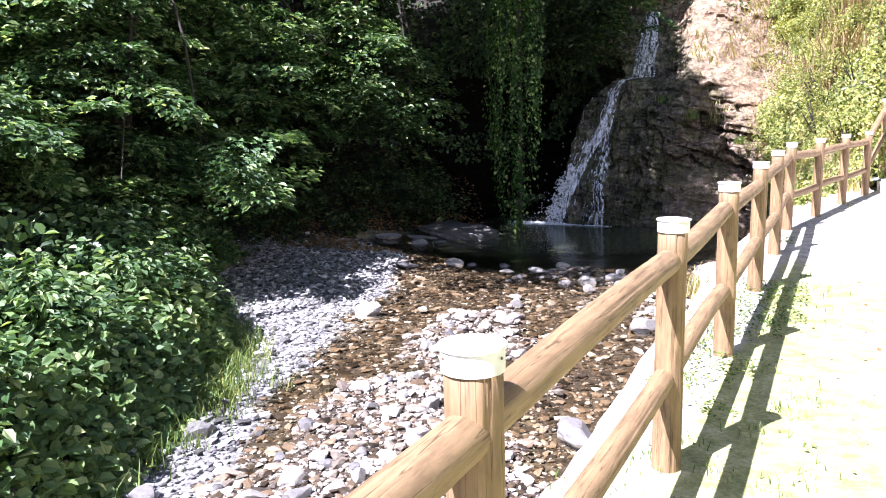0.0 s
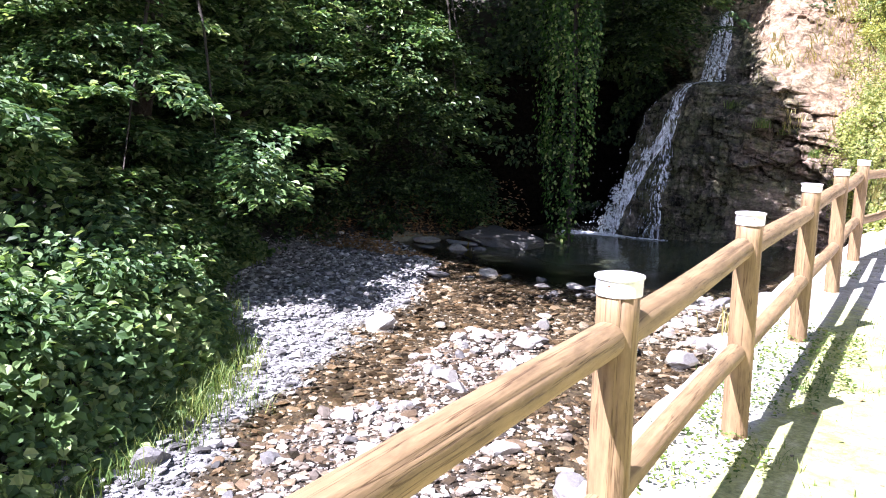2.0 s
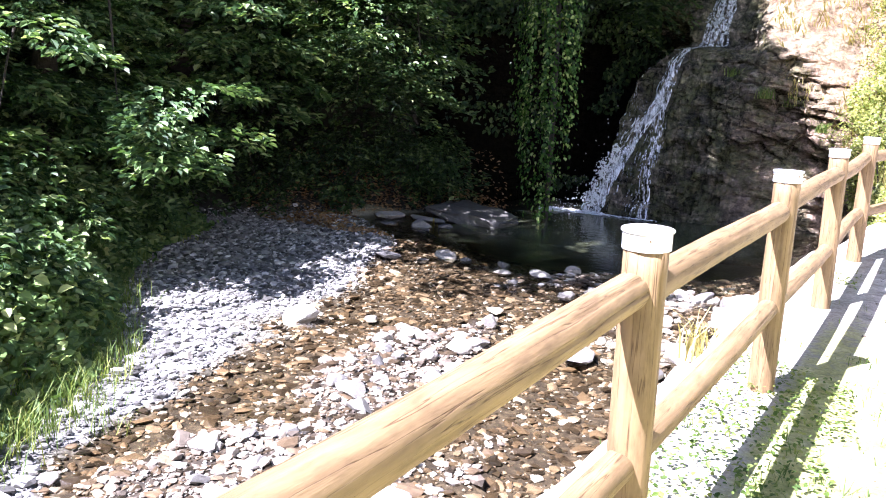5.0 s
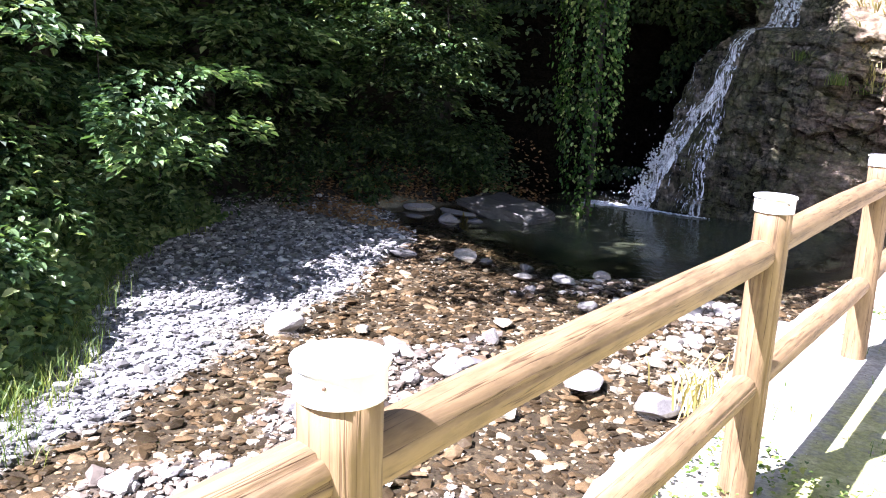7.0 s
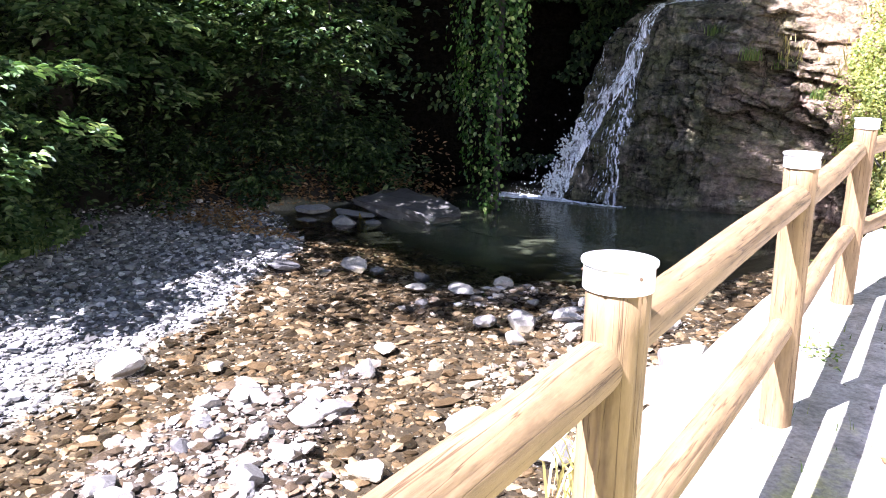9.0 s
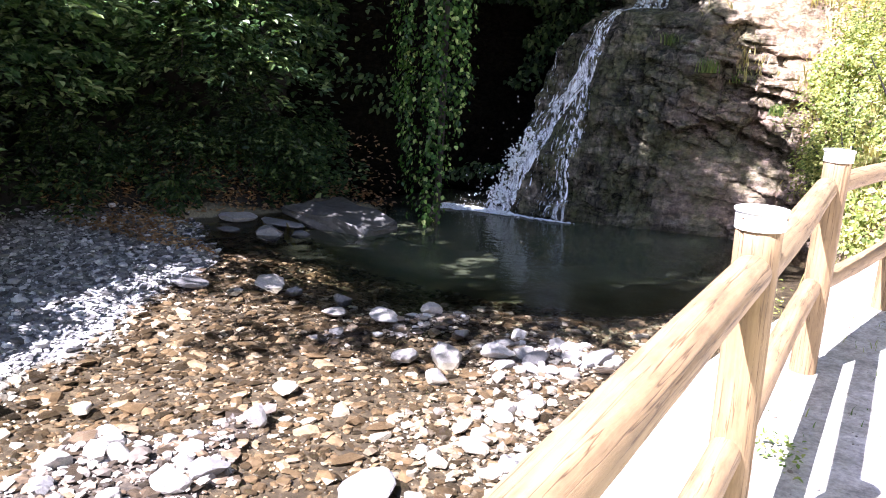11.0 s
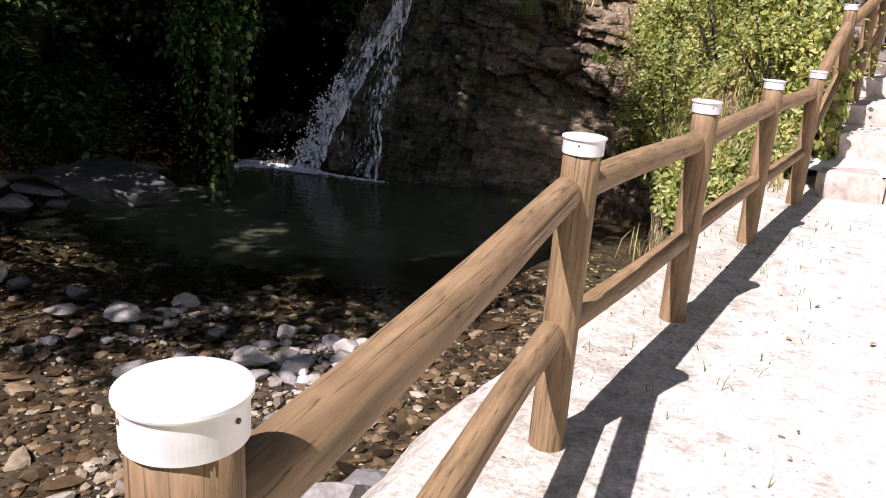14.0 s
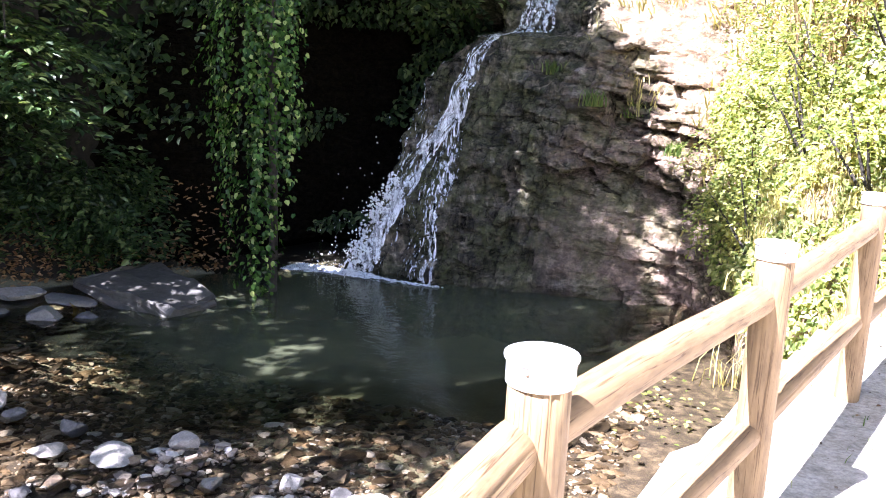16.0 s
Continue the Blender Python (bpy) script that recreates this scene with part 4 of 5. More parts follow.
# The three crowns above height 9 are unseen, added to shade rock and pool
tree("beech_tree", (-12.1, 13.2, 0.75), 14, (2.2, 0.3), 0.24,
     [((2.0, -0.3, 2.9), (2.0, 2.2, 1.9), 62, 120, 0.14), ((2.7, 1.9, 3.0), (1.2, 0.9, 1.9), 60, 110, 0.13), ((1.3, -1.6, 4.0), (1.3, 1.2, 1.3), 20, 110, 0.14), ((0.6, -0.6, 5.4), (2.3, 2.3, 1.9), 34, 110, 0.145), ((3.8, 0.5, 10.2), (3.0, 3.4, 3.0), 150, 110, 0.17), ((6.9, -0.4, 9.2), (2.0, 2.0, 1.3), 26, 100, 0.17), ((5.0, -2.2, 9.2), (2.6, 2.4, 1.3), 130, 100, 0.17)],
     "tall dark broadleaved tree behind the gravel bar", 13, "trees on the far bank")
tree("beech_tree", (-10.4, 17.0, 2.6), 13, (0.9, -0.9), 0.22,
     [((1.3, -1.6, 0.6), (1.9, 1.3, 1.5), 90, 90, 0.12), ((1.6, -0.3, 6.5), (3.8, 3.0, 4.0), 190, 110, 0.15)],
     "tall shaded tree on the steep bank", 14, "trees on the far bank", mat=MAT_SHADELEAF)
tree("beech_tree", (-7.6, 22.6, 5.0), 9, (0.9, -1.6), 0.2,
     [((1.3, -1.6, 0.4), (1.9, 1.2, 1.4), 90, 90, 0.13), ((0.6, -0.9, 4.6), (3.0, 2.8, 3.2), 130, 100, 0.15)],
     "dark drooping tree above the waterfall", 15, "trees on the far bank", mat=MAT_SHADELEAF)
for i, (x, y, hh, size, n, per) in enumerate([
        (-4.9, 25.6, 8, 0.15, 120, 70), (-1.8, 25.2, 7, 0.14, 130, 70), (0.8, 27.6, 9, 0.17, 100, 50), (3.6, 26.5, 9, 0.17, 100, 50), (7.5, 23, 8, 0.18, 90, 60), (-14, 20, 12, 0.18, 130, 60),
        (-15, 12, 12, 0.18, 150, 70), (-13.8, 11.2, 9, 0.16, 190, 80), (-16.5, 4.5, 8, 0.2, 90, 60), (-13.2, 14.6, 11, 0.17, 170, 80), (-10, 27, 10, 0.2, 120, 60), (-2.2, 31, 10, 0.24, 100, 50),
        (2.5, 32, 10, 0.24, 90, 50), (-6.5, 30, 10, 0.22, 100, 55), (-18, 16, 13, 0.24, 110, 50), (-18.5, 8, 12, 0.24, 110, 50), (-15.6, 17.4, 13, 0.2, 120, 60), (-13, 24.5, 11, 0.2, 110, 60)]):
    tree("woodland_tree", (x, y, float(ground_z(x, y))), hh, (0.4, -0.5), 0.16, [((0.2, -0.3, hh * 0.48), (2.9, 2.7, hh * 0.52), n, per if x < -9 else int(per * 0.75), size * 1.1)], "leafy woodland tree on the hillside", 50 + i, "woodland trees", 5)
# Unseen trees, added out of view to block sky light and darken reflections
for i, (x, y, hh) in enumerate([(8.5, 3, 10), (9.5, 10, 10), (8.5, 16.5, 10), (9, -4, 9), (3.5, -11, 8), (-2.5, -12, 7), (-9, -12, 6)]):
    tree("sky_block_tree", (x, y, float(ground_z(x, y))), hh, (0.2, 0.3), 0.18, [((0, 0, hh * 0.55), (3.0, 3.0, hh * 0.45), 60, 45, 0.34)], "unseen leafy tree added beyond the path to block sky light", 80 + i, "roadside trees", 4)


def shrub(x, y, r, n, seed, mat, label, size=0.105, per=66):
    rng = np.random.RandomState(seed)
    z = float(ground_z(x, y))
    root = empty("shrub", pose(x, y, z), label, "shrub", "shrubs under the trees")
    st = []
    for i in range(6):
        e = unit(rng.normal(0, 1, 3)) * r * 0.7
        e[2] = abs(e[2]) + 0.4 * r
        st.append(tube(np.linspace([0, 0, -0.3], e, 5), np.linspace(0.025, 0.008, 5), 5))
    part("stem", mesh_from("stem", *join(st), MAT_BARK), root)
    part("foliage", crown_mesh("foliage", rng, (0, 0, 0.5 * r), (r, r * 0.9, r * 0.9), n, per, size, mat, 0.8, 0.4, 0.3, False, 0.09, 0.4), root)


for i, (x, y, r) in enumerate([(-9.6, 15.6, 1.0), (-9.4, 16.8, 1.2), (-8.9, 17.3, 1.0), (-11.6, 7.2, 1.6), (-12.1, 9.8, 1.7), (-12.4, 12.4, 1.7), (-12.2, 15.2, 1.7), (-11.6, 5.0, 1.5), (-14.2, 13.8, 1.9), (-14.4, 10.8, 1.9), (-11.0, 18.6, 1.6), (-10.2, 14.3, 0.9), (-9.9, 12.2, 1.35), (-9.3, 11.2, 0.7), (-8.5, 9.9, 0.6), (-9.0, 8.8, 0.95), (-7.4, 7.6, 0.5), (-7.1, 6.6, 0.6), (-6.3, 4.9, 0.6), (-5.6, 3.4, 0.6)]):
    x = min(x, float(bank_x(y)) - 0.55 * r - 0.15)
    # past y 12 the shrubs take the leaf copy with shade in its colour
    shrub(x, y, r, int(40 * max(r, 1.0) ** 1.5), 300 + i, MAT_SHADELEAF if y > 12 else MAT_LEAF, "leafy green undergrowth shrub on the shaded bank")


def ivy_mesh(name, rng, c, width, z0, z1, n, size):
    """Leaves on many hanging shoots, closest together round the trunk and thinning to the foot."""
    shoots = 46
    sa, sr = rng.uniform(0, 2 * np.pi, shoots), rng.uniform(0.06, 1.0, shoots) ** 0.7
    low = rng.uniform(0, 0.42, shoots) * (sr > 0.5)
    i = rng.randint(0, shoots, n)
    k = low[i] + (1 - low[i]) * rng.uniform(0, 1, n)
    a = sa[i] + 0.25 * np.sin(k * 9 + i) + rng.normal(0, 0.07, n)
    r = width * sr[i] * np.interp(k, [0, 0.07, 0.35, 1], [0.5, 0.6, 1.0, 1.1]) + rng.normal(0, 0.07, n)
    pos = np.stack([c[0] + r * np.cos(a), c[1] + 0.7 * r * np.sin(a), z0 + (z1 - z0) * k], 1)
    nor = unit(np.stack([np.cos(a), np.sin(a) - 0.4, 0.5 + 0 * a], 1) + rng.normal(0, 0.4, (n, 3)))
    al = unit(np.array([0, 0, -1.0]) + rng.normal(0, 0.5, (n, 3)))
    return mesh_from(name, *leaves(pos, nor, al, size * rng.uniform(0.6, 1.35, n), 0.85), MAT_IVY, False)


rng = np.random.RandomState(60)
ivy = empty("ivy_clad_tree", pose(-6.62, 17.6, -0.05), "slim tree trunk thickly clad in hanging green ivy", "tree")
v, f = tube(np.stack([0.05 * np.sin(np.linspace(0, 4, 10)), 0.05 * np.cos(np.linspace(0, 3, 10)), np.linspace(-0.3, 7.5, 10)], 1), np.linspace(0.055, 0.05, 10), 8)
part("trunk", mesh_from("trunk", v, f, MAT_BARK), ivy)
part("ivy", ivy_mesh("ivy", rng, (0.02, -0.3), 0.66, 0.1, 6.8, 6600, 0.068), ivy, "glossy ivy leaves")
part("crown", crown_mesh("crown", rng, (0, -0.2, 7.6), (2.2, 2.0, 2.0), 80, 90, 0.13, MAT_SHADELEAF), ivy)


# undergrowth over the wooded banks
rng = np.random.RandomState(77)
n = 46000
x, y = rng.uniform(-18, -2.5, n), rng.uniform(3, 33, n)
keep = (((y > foot_y(x) + 0.9) & ((x < -9.2) | (y > 23.5))) | (x < bank_x(y) - 0.9)) & (fbm(x, y, 78, 3, 1.5) > -0.75)
x, y = x[keep], y[keep]
n = len(x)
pos = np.stack([x, y, ground_z(x, y) + rng.uniform(0.02, 0.55, n)], 1)
nor = unit(np.array([0.25, -0.5, 0.9]) + rng.normal(0, 0.45, (n, 3)))
ug_v, ug_f = leaves(pos, nor, unit(rng.normal(0, 1, (n, 3)) + np.array([0, -0.4, -0.5])), rng.uniform(0.09, 0.2, n), 0.7)
n = 16000
x, z = rng.uniform(-9.6, -6.2, n), rng.uniform(0.2, 7.0, n)
keep = (x < left_edge(z) - 0.9) & ((fbm(x, z, 79, 3, 1.6) > 0.15) | (z > 3.6)) | ((x < -5.2) & (z > 4.0))
x, z = x[keep], z[keep]
n = len(x)
pos = np.stack([x, cliff_y(x, z) - rng.uniform(0.02, 0.5, n), z], 1)
nor = unit(np.array([0.2, -0.8, 0.6]) + rng.normal(0, 0.45, (n, 3)))
cl_v, cl_f = leaves(pos, nor, unit(rng.normal(0, 0.6, (n, 3)) + np.array([0, -0.2, -1.0])), rng.uniform(0.07, 0.15, n), 0.7)
tagged(new("undergrowth", mesh_from("undergrowth", *join([(ug_v, ug_f), (cl_v, cl_f)]), MAT_SHADELEAF, False)), "dense dark leafy undergrowth on the wooded banks", "undergrowth", "", "stuff")


# ---- sunny slope: bushes, straw and weeds ----
def slope_bush(x, y, r, n, seed, mat, label, size=0.085):
    rng = np.random.RandomState(seed)
    z = float(ground_z(x, y))
    root = empty("slope_bush", pose(x, y, z), label, "bush", "bushes on the sunny slope")
    st = []
    for i in range(5):
        e = unit(rng.normal(0, 1, 3)) * r * 0.6
        e[2] = abs(e[2]) + 0.3 * r
        st.append(tube(np.linspace([0, 0, -0.2], e, 5), np.linspace(0.02, 0.008, 5), 5))
    part("stem", mesh_from("stem", *join(st), MAT_BARK), root)
    part("foliage", crown_mesh("foliage", rng, (0, 0, 0.35 * r), (r, r * 0.9, r * 0.75), n, 58, size, mat, 0.55, 0.34, 0.3, True, 0.13, 0.5), root)


bush_rng = np.random.RandomState(70)
spots = []
while len(spots) < 116:
    x, y = bush_rng.uniform(-2.6, 6.0), bush_rng.uniform(17.0, 26.5)
    if y < float(foot_y(x)) + 0.5 or (0.3 < x < 3.3 and y < 20.9) or x < -1.6 + 0.12 * (23 - y):
        continue
    if all(math.hypot(x - a, y - b) > 0.44 for a, b in spots):
        spots.append((x, y))
for i, (x, y) in enumerate(spots):
    slope_bush(x, y, bush_rng.uniform(0.5, 1.0), 17, 100 + i, MAT_BUSH, "sunlit yellow-green leafy bush on the slope", 0.058)


def blades(rng, x, y, h, w, spread):
    """Grass blades rooted on the ground: verts and quads."""
    n = len(x)
    z = ground_z(x, y)
    a = rng.uniform(0, 2 * np.pi, n)
    lean = rng.uniform(0.1, 1.0, n) * spread * h
    b = np.stack([x, y, z - 0.01], 1)
    d = np.stack([np.cos(a), np.sin(a), 0 * a], 1)
    s = np.stack([-np.sin(a), np.cos(a), 0 * a], 1) * (w * 0.5)[:, None]
    up = np.array([0, 0, 1.0])
    m = b + d * (lean * 0.35)[:, None] + up * (h * 0.6)[:, None]
    t = b + d * lean[:, None] + up * h[:, None]
    v = np.stack([b - s, b + s, m + s * 0.8, m - s * 0.8, t + s * 0.15, t - s * 0.15], 1).reshape(-1, 3)
    o = np.arange(n)[:, None] * 6
    return v, np.concatenate([o + np.array([[0, 1, 2, 3]]), o + np.array([[3, 2, 4, 5]])])


def scatter_stuff(name, v, f, mat, label, category):
    return tagged(new(name, mesh_from(name, v, f, mat, False)), label, category, "", "stuff")


rng = np.random.RandomState(80)
n = 13000
x, y = rng.uniform(-4.0, 3.0, n), rng.uniform(17.0, 27, n)
keep = (y > foot_y(x) + face_run(x) * cliff_top(x) + 0.1) & (fbm(x, y, 81, 3, 2.0) > -0.1) & ~((x > 0.3) & (y < 20.9)) & (x > -3.7)
x, y = x[keep], y[keep]
scatter_stuff("dry_grass", *blades(rng, x, y, rng.uniform(0.07, 0.2, len(x)), rng.uniform(0.012, 0.03, len(x)), 0.9), MAT_STRAW, "dry yellow grass on the sunny slope", "grass")

n = 3000
x, z = rng.uniform(-3.6, 0.3, n), rng.uniform(0.6, 6.9, n)
keep = (x + 0.42 * z > -1.75 + 0.5 * fbm(x, z, 83, 3, 1.6)) & (fbm(x, z, 84, 3, 2.4) > -0.15)
x, z = x[keep], z[keep]
n = len(x)
base = np.stack([x, cliff_y(x, z), z], 1)
h = rng.uniform(0.08, 0.3, n)
tip = base + np.stack([rng.normal(0, 0.3, n) * h, -h * rng.uniform(0.2, 0.9, n), h * rng.uniform(0.3, 1.0, n)], 1)
sd = np.stack([rng.uniform(0.006, 0.013, n), 0 * x, 0 * x], 1)
mid = (base + tip) / 2 + np.array([0, -0.02, 0.04])
v = np.stack([base - sd, base + sd, mid + sd, mid - sd, tip + sd * 0.2, tip - sd * 0.2], 1).reshape(-1, 3)
o = np.arange(n)[:, None] * 6
scatter_stuff("slope_straw", v, np.concatenate([o + np.array([[0, 1, 2, 3]]), o + np.array([[3, 2, 4, 5]])]), MAT_STRAW, "tufts of dry yellow grass on the bare rocky slope", "grass")
n = 2600
x, y = rng.uniform(-1.15, 0.25, n), rng.uniform(15.6, 18.4, n)
keep = ground_z(x, y) > 0.02
x, y = x[keep], y[keep]
scatter_stuff("bank_straw", *blades(rng, x, y, rng.uniform(0.06, 0.25, len(x)), rng.uniform(0.006, 0.014, len(x)), 0.9), MAT_STRAW, "dry grass at the pool's sunny corner", "grass")

# creepers and low growth that cover the slope
n = 38000
x, z = rng.uniform(-2.6, 0.42, n), rng.uniform(0.5, 6.9, n)
keep = x + 0.16 * z > -1.2 + 0.45 * fbm(x, z, 86, 3, 1.5)
keep &= fbm(x, z, 87, 3, 2.2) > -0.55
x, z = x[keep], z[keep]
n = len(x)
cr = leaves(np.stack([x, cliff_y(x, z) - 0.05 - rng.uniform(0.0, 1.0, n) ** 0.5 * np.clip(0.35 + 0.55 * fbm(x, z, 89, 3, 3.2), 0.02, 0.9), z], 1), unit(np.array([0.1, -0.7, 0.7]) + rng.normal(0, 0.45, (n, 3))), unit(rng.normal(0, 0.7, (n, 3)) + np.array([0, -0.3, -0.8])), rng.uniform(0.035, 0.085, n), 0.75)
n = 3000
y = rng.uniform(16.4, 20.7, n)
z = 1.3 + rng.uniform(0, 1, n) * np.maximum(hill(0.4 + 0 * y, y) - 1.0, 0)
cw = leaves(np.stack([0.42 + rng.uniform(0, 0.25, n), y, z], 1), unit(np.array([0.7, -0.5, 0.5]) + rng.normal(0, 0.45, (n, 3))), unit(rng.normal(0, 0.7, (n, 3)) + np.array([0, 0, -0.9])), rng.uniform(0.05, 0.11, n), 0.75)
n = 34000
x, y = rng.uniform(-2.4, 8.0, n), rng.uniform(16.5, 30, n)
keep = (y > foot_y(x) + 0.05) & ~((x > 0.2) & (x < 3.4) & (y < 20.75)) & ((x > 0.2) | (ground_z(x, y) > 6.2)) & (fbm(x, y, 88, 3, 1.6) > -0.6)
x, y = x[keep], y[keep]
n = len(x)
cg = leaves(np.stack([x, y, ground_z(x, y) + 0.03 + rng.uniform(0, 1, n) ** 0.5 * np.clip(0.4 + 0.6 * fbm(x, y, 90, 3, 3.0), 0.05, 1.0)], 1), unit(np.array([0.0, -0.5, 0.9]) + rng.normal(0, 0.45, (n, 3))), unit(rng.normal(0, 0.8, (n, 3)) + np.array([0, -0.4, -0.4])), rng.uniform(0.06, 0.14, n), 0.75)
scatter_stuff("slope_creeper", *join([cr, cw, cg]), MAT_BUSH, "sunlit yellow-green creepers covering the slope", "undergrowth")

# low weeds on the left bank
n = 16000
y = rng.uniform(1.5, 12.5, n)
x = bank_x(y) - rng.exponential(0.9, n) + 0.15
h = rng.uniform(0.05, 0.5, n) * sstep(-0.2, 0.5, bank_x(y) - x)
pos = np.stack([x, y, ground_z(x, y) + 0.04 + h], 1)
nor = unit(np.array([0.3, -0.2, 1.0]) + rng.normal(0, 0.4, (n, 3)))
scatter_stuff("bank_weeds", *leaves(pos, nor, unit(rng.normal(0, 1, (n, 3))), rng.uniform(0.05, 0.15, n), 0.85), MAT_WEED, "low broadleaved weeds along the gravel bank", "weeds")
tx, ty = [], []
for i in range(90):
    cy = rng.normal(7.0, 1.6)
    cx = float(bank_x(cy)) + rng.normal(0.05, 0.3)
    k = rng.randint(20, 70)
    tx.append(cx + rng.normal(0, 0.12, k))
    ty.append(cy + rng.normal(0, 0.12, k))
x, y = np.concatenate(tx), np.concatenate(ty)
scatter_stuff("bank_grass", *blades(rng, x, y, rng.uniform(0.07, 0.26, len(x)), rng.uniform(0.005, 0.011, len(x)), 1.0), MAT_GRASS, "tufts of green grass at the gravel's edge", "grass")

# verge below the fence
tx, ty = [], []
for i in range(170):
    cy = rng.uniform(-1, 15)
    cx = float(edge_x(cy)) + rng.uniform(0.1, 0.95)
    k = rng.randint(8, 36) if cy < 8 else rng.randint(2, 7)
    tx.append(cx + rng.normal(0, 0.07, k))
    ty.append(cy + rng.normal(0, 0.07, k))
x, y = np.concatenate(tx), np.concatenate(ty)
scatter_stuff("verge_grass", *blades(rng, x, y, rng.uniform(0.015, 0.075, len(x)), rng.uniform(0.003, 0.007, len(x)), 1.0), MAT_GRASS, "sparse green verge grass under the fence", "grass")
n = 9000
y = rng.uniform(0, 9.8, n)
x = edge_x(y) + rng.uniform(0.1, 1, n) * np.interp(y, [0, 6, 7.5, 9.5], [0.95, 0.9, 0.7, 0.5])
keep = fbm(x, y, 85, 3, 2.2) > np.interp(y, [0, 5.5, 6.5, 9.5], [0.1, 0.12, 0.2, 0.45])
x, y = x[keep], y[keep]
n = len(x)
pos = np.stack([x, y, ground_z(x, y) + rng.uniform(0.005, 0.05, n)], 1)
scatter_stuff("verge_weeds", *leaves(pos, unit(np.array([0, 0, 1.0]) + rng.normal(0, 0.35, (n, 3))), unit(rng.normal(0, 1, (n, 3))), rng.uniform(0.012, 0.032, n), 0.7), MAT_GRASS, "small green weeds along the path's verge", "weeds")
n = 9000
x, y = rng.uniform(-11.2, -6.8, n), rng.uniform(13.8, 18.4, n)
keep = (ground_z(x, y) > 0.02) & (ground_z(x, y) < 1.2)
x, y = x[keep], y[keep]
n = len(x)
pos = np.stack([x, y, ground_z(x, y) + rng.uniform(0.01, 0.05, n)], 1)
scatter_stuff("bank_litter", *leaves(pos, unit(np.array([0, 0, 1.0]) + rng.normal(0, 0.4, (n, 3))), unit(rng.normal(0, 1, (n, 3))), rng.uniform(0.05, 0.1, n), 0.6), MAT_LITTER, "brown dead leaves at the pool's shaded edge", "leaf litter")
n = 160
x, y = rng.uniform(-0.3, 2.5, n), rng.uniform(0, 15.5, n)
pos = np.stack([x, y, ground_z(x, y) + 0.012], 1)
scatter_stuff("fallen_leaves", *leaves(pos, unit(np.array([0, 0, 1.0]) + rng.normal(0, 0.15, (n, 3))), unit(rng.normal(0, 1, (n, 3))), rng.uniform(0.02, 0.05, n), 0.6), MAT_LITTER, "scattered dry leaves on the path", "leaf litter")


# cress on the pool, dry stalks, and tufts
n = 70
x, y = rng.normal(-1.35, 0.28, n), rng.normal(16.4, 0.55, n)
keep = ground_z(x, y) < 0.0
x, y = x[keep], y[keep]
n = len(x)
pos = np.stack([x, y, 0.008 + rng.uniform(0, 0.012, n)], 1)
scatter_stuff("pond_cress", *leaves(pos, unit(np.array([0, 0, 1.0]) + rng.normal(0, 0.12, (n, 3))), unit(rng.normal(0, 1, (n, 3))), rng.uniform(0.03, 0.08, n), 0.8), MAT_BUSH, "pale green cress floating at the pool's sunny edge", "water plant")


def tuft(name, cx, cy, cz, count, tall, spread, mat, label, seed, wide=0.008):
    r = np.random.RandomState(seed)
    root = empty(name, pose(cx, cy, cz), label, "grass tuft", "tufts on the banks")
    x, y = r.normal(0, spread, count), r.normal(0, spread * 0.6, count)
    h = tall * r.uniform(0.5, 1.1, count)
    a = r.uniform(0, 2 * np.pi, count)
    lean = h * r.uniform(0.2, 0.9, count)
    b = np.stack([x, y, 0 * x - 0.04], 1)
    d = np.stack([np.cos(a), np.sin(a), 0 * a], 1)
    sd = np.stack([-np.sin(a), np.cos(a), 0 * a], 1) * wide
    up = np.array([0, 0, 1.0])
    m, t = b + d * (lean * 0.3)[:, None] + up * (h * 0.65)[:, None], b + d * lean[:, None] + up * h[:, None]
    v = np.stack([b - sd, b + sd, m + sd, m - sd, t + sd * 0.2, t - sd * 0.2], 1).reshape(-1, 3)
    o = np.arange(count)[:, None] * 6
    part("tuft", mesh_from("tuft", v, np.concatenate([o + np.array([[0, 1, 2, 3]]), o + np.array([[3, 2, 4, 5]])]), mat, False), root)["kind"] = "stuff"


for i, (x, z, tall) in enumerate([(-1.62, 1.15, 0.4), (-1.45, 1.0, 0.35), (-2.9, 2.35, 0.25), (-3.3, 2.5, 0.22), (-2.3, 1.9, 0.2), (-4.6, 1.5, 0.2), (-4.1, 2.9, 0.2)]):
    tuft("ledge_grass", x, float(cliff_y(np.array([x]), np.array([z]))[0]), z, 70, tall, 0.08, MAT_GRASS, "green grass tuft rooted in a rock ledge", 500 + i)
for i, (x, y, tall) in enumerate([(-1.24, 8.6, 0.34), (-1.3, 8.95, 0.25)]):
    tuft("bank_weed", x, y, float(ground_z(x, y)), 26, tall, 0.1, MAT_STRAW, "pale flowering weed on the bank below the fence", 520 + i, 0.006)
for i in range(10):
    x, y = rng.uniform(-1.0, 0.1), rng.uniform(16.5, 18.2)
    tuft("dry_stalk_clump", x, y, float(ground_z(x, y)), 40, rng.uniform(0.15, 0.4), 0.15, MAT_STRAW, "clump of dry brown stalks at the slope's foot", 540 + i, 0.006)
for i in range(16):
    x, y = rng.uniform(-0.4, 0.32), rng.uniform(18.9, 20.3)
    tuft("dry_stalk_clump", x, y, float(ground_z(x, y)), 34, rng.uniform(0.7, 1.2), 0.2, MAT_STALK, "clump of tall dry brown stalks on the slope", 600 + i, 0.009)
tuft("yellow_seedling", -8.05, 15.9, float(ground_z(-8.05, 15.9)), 14, 0.42, 0.05, MAT_STRAW, "small yellowed seedling at the shaded bank", 570, 0.025)


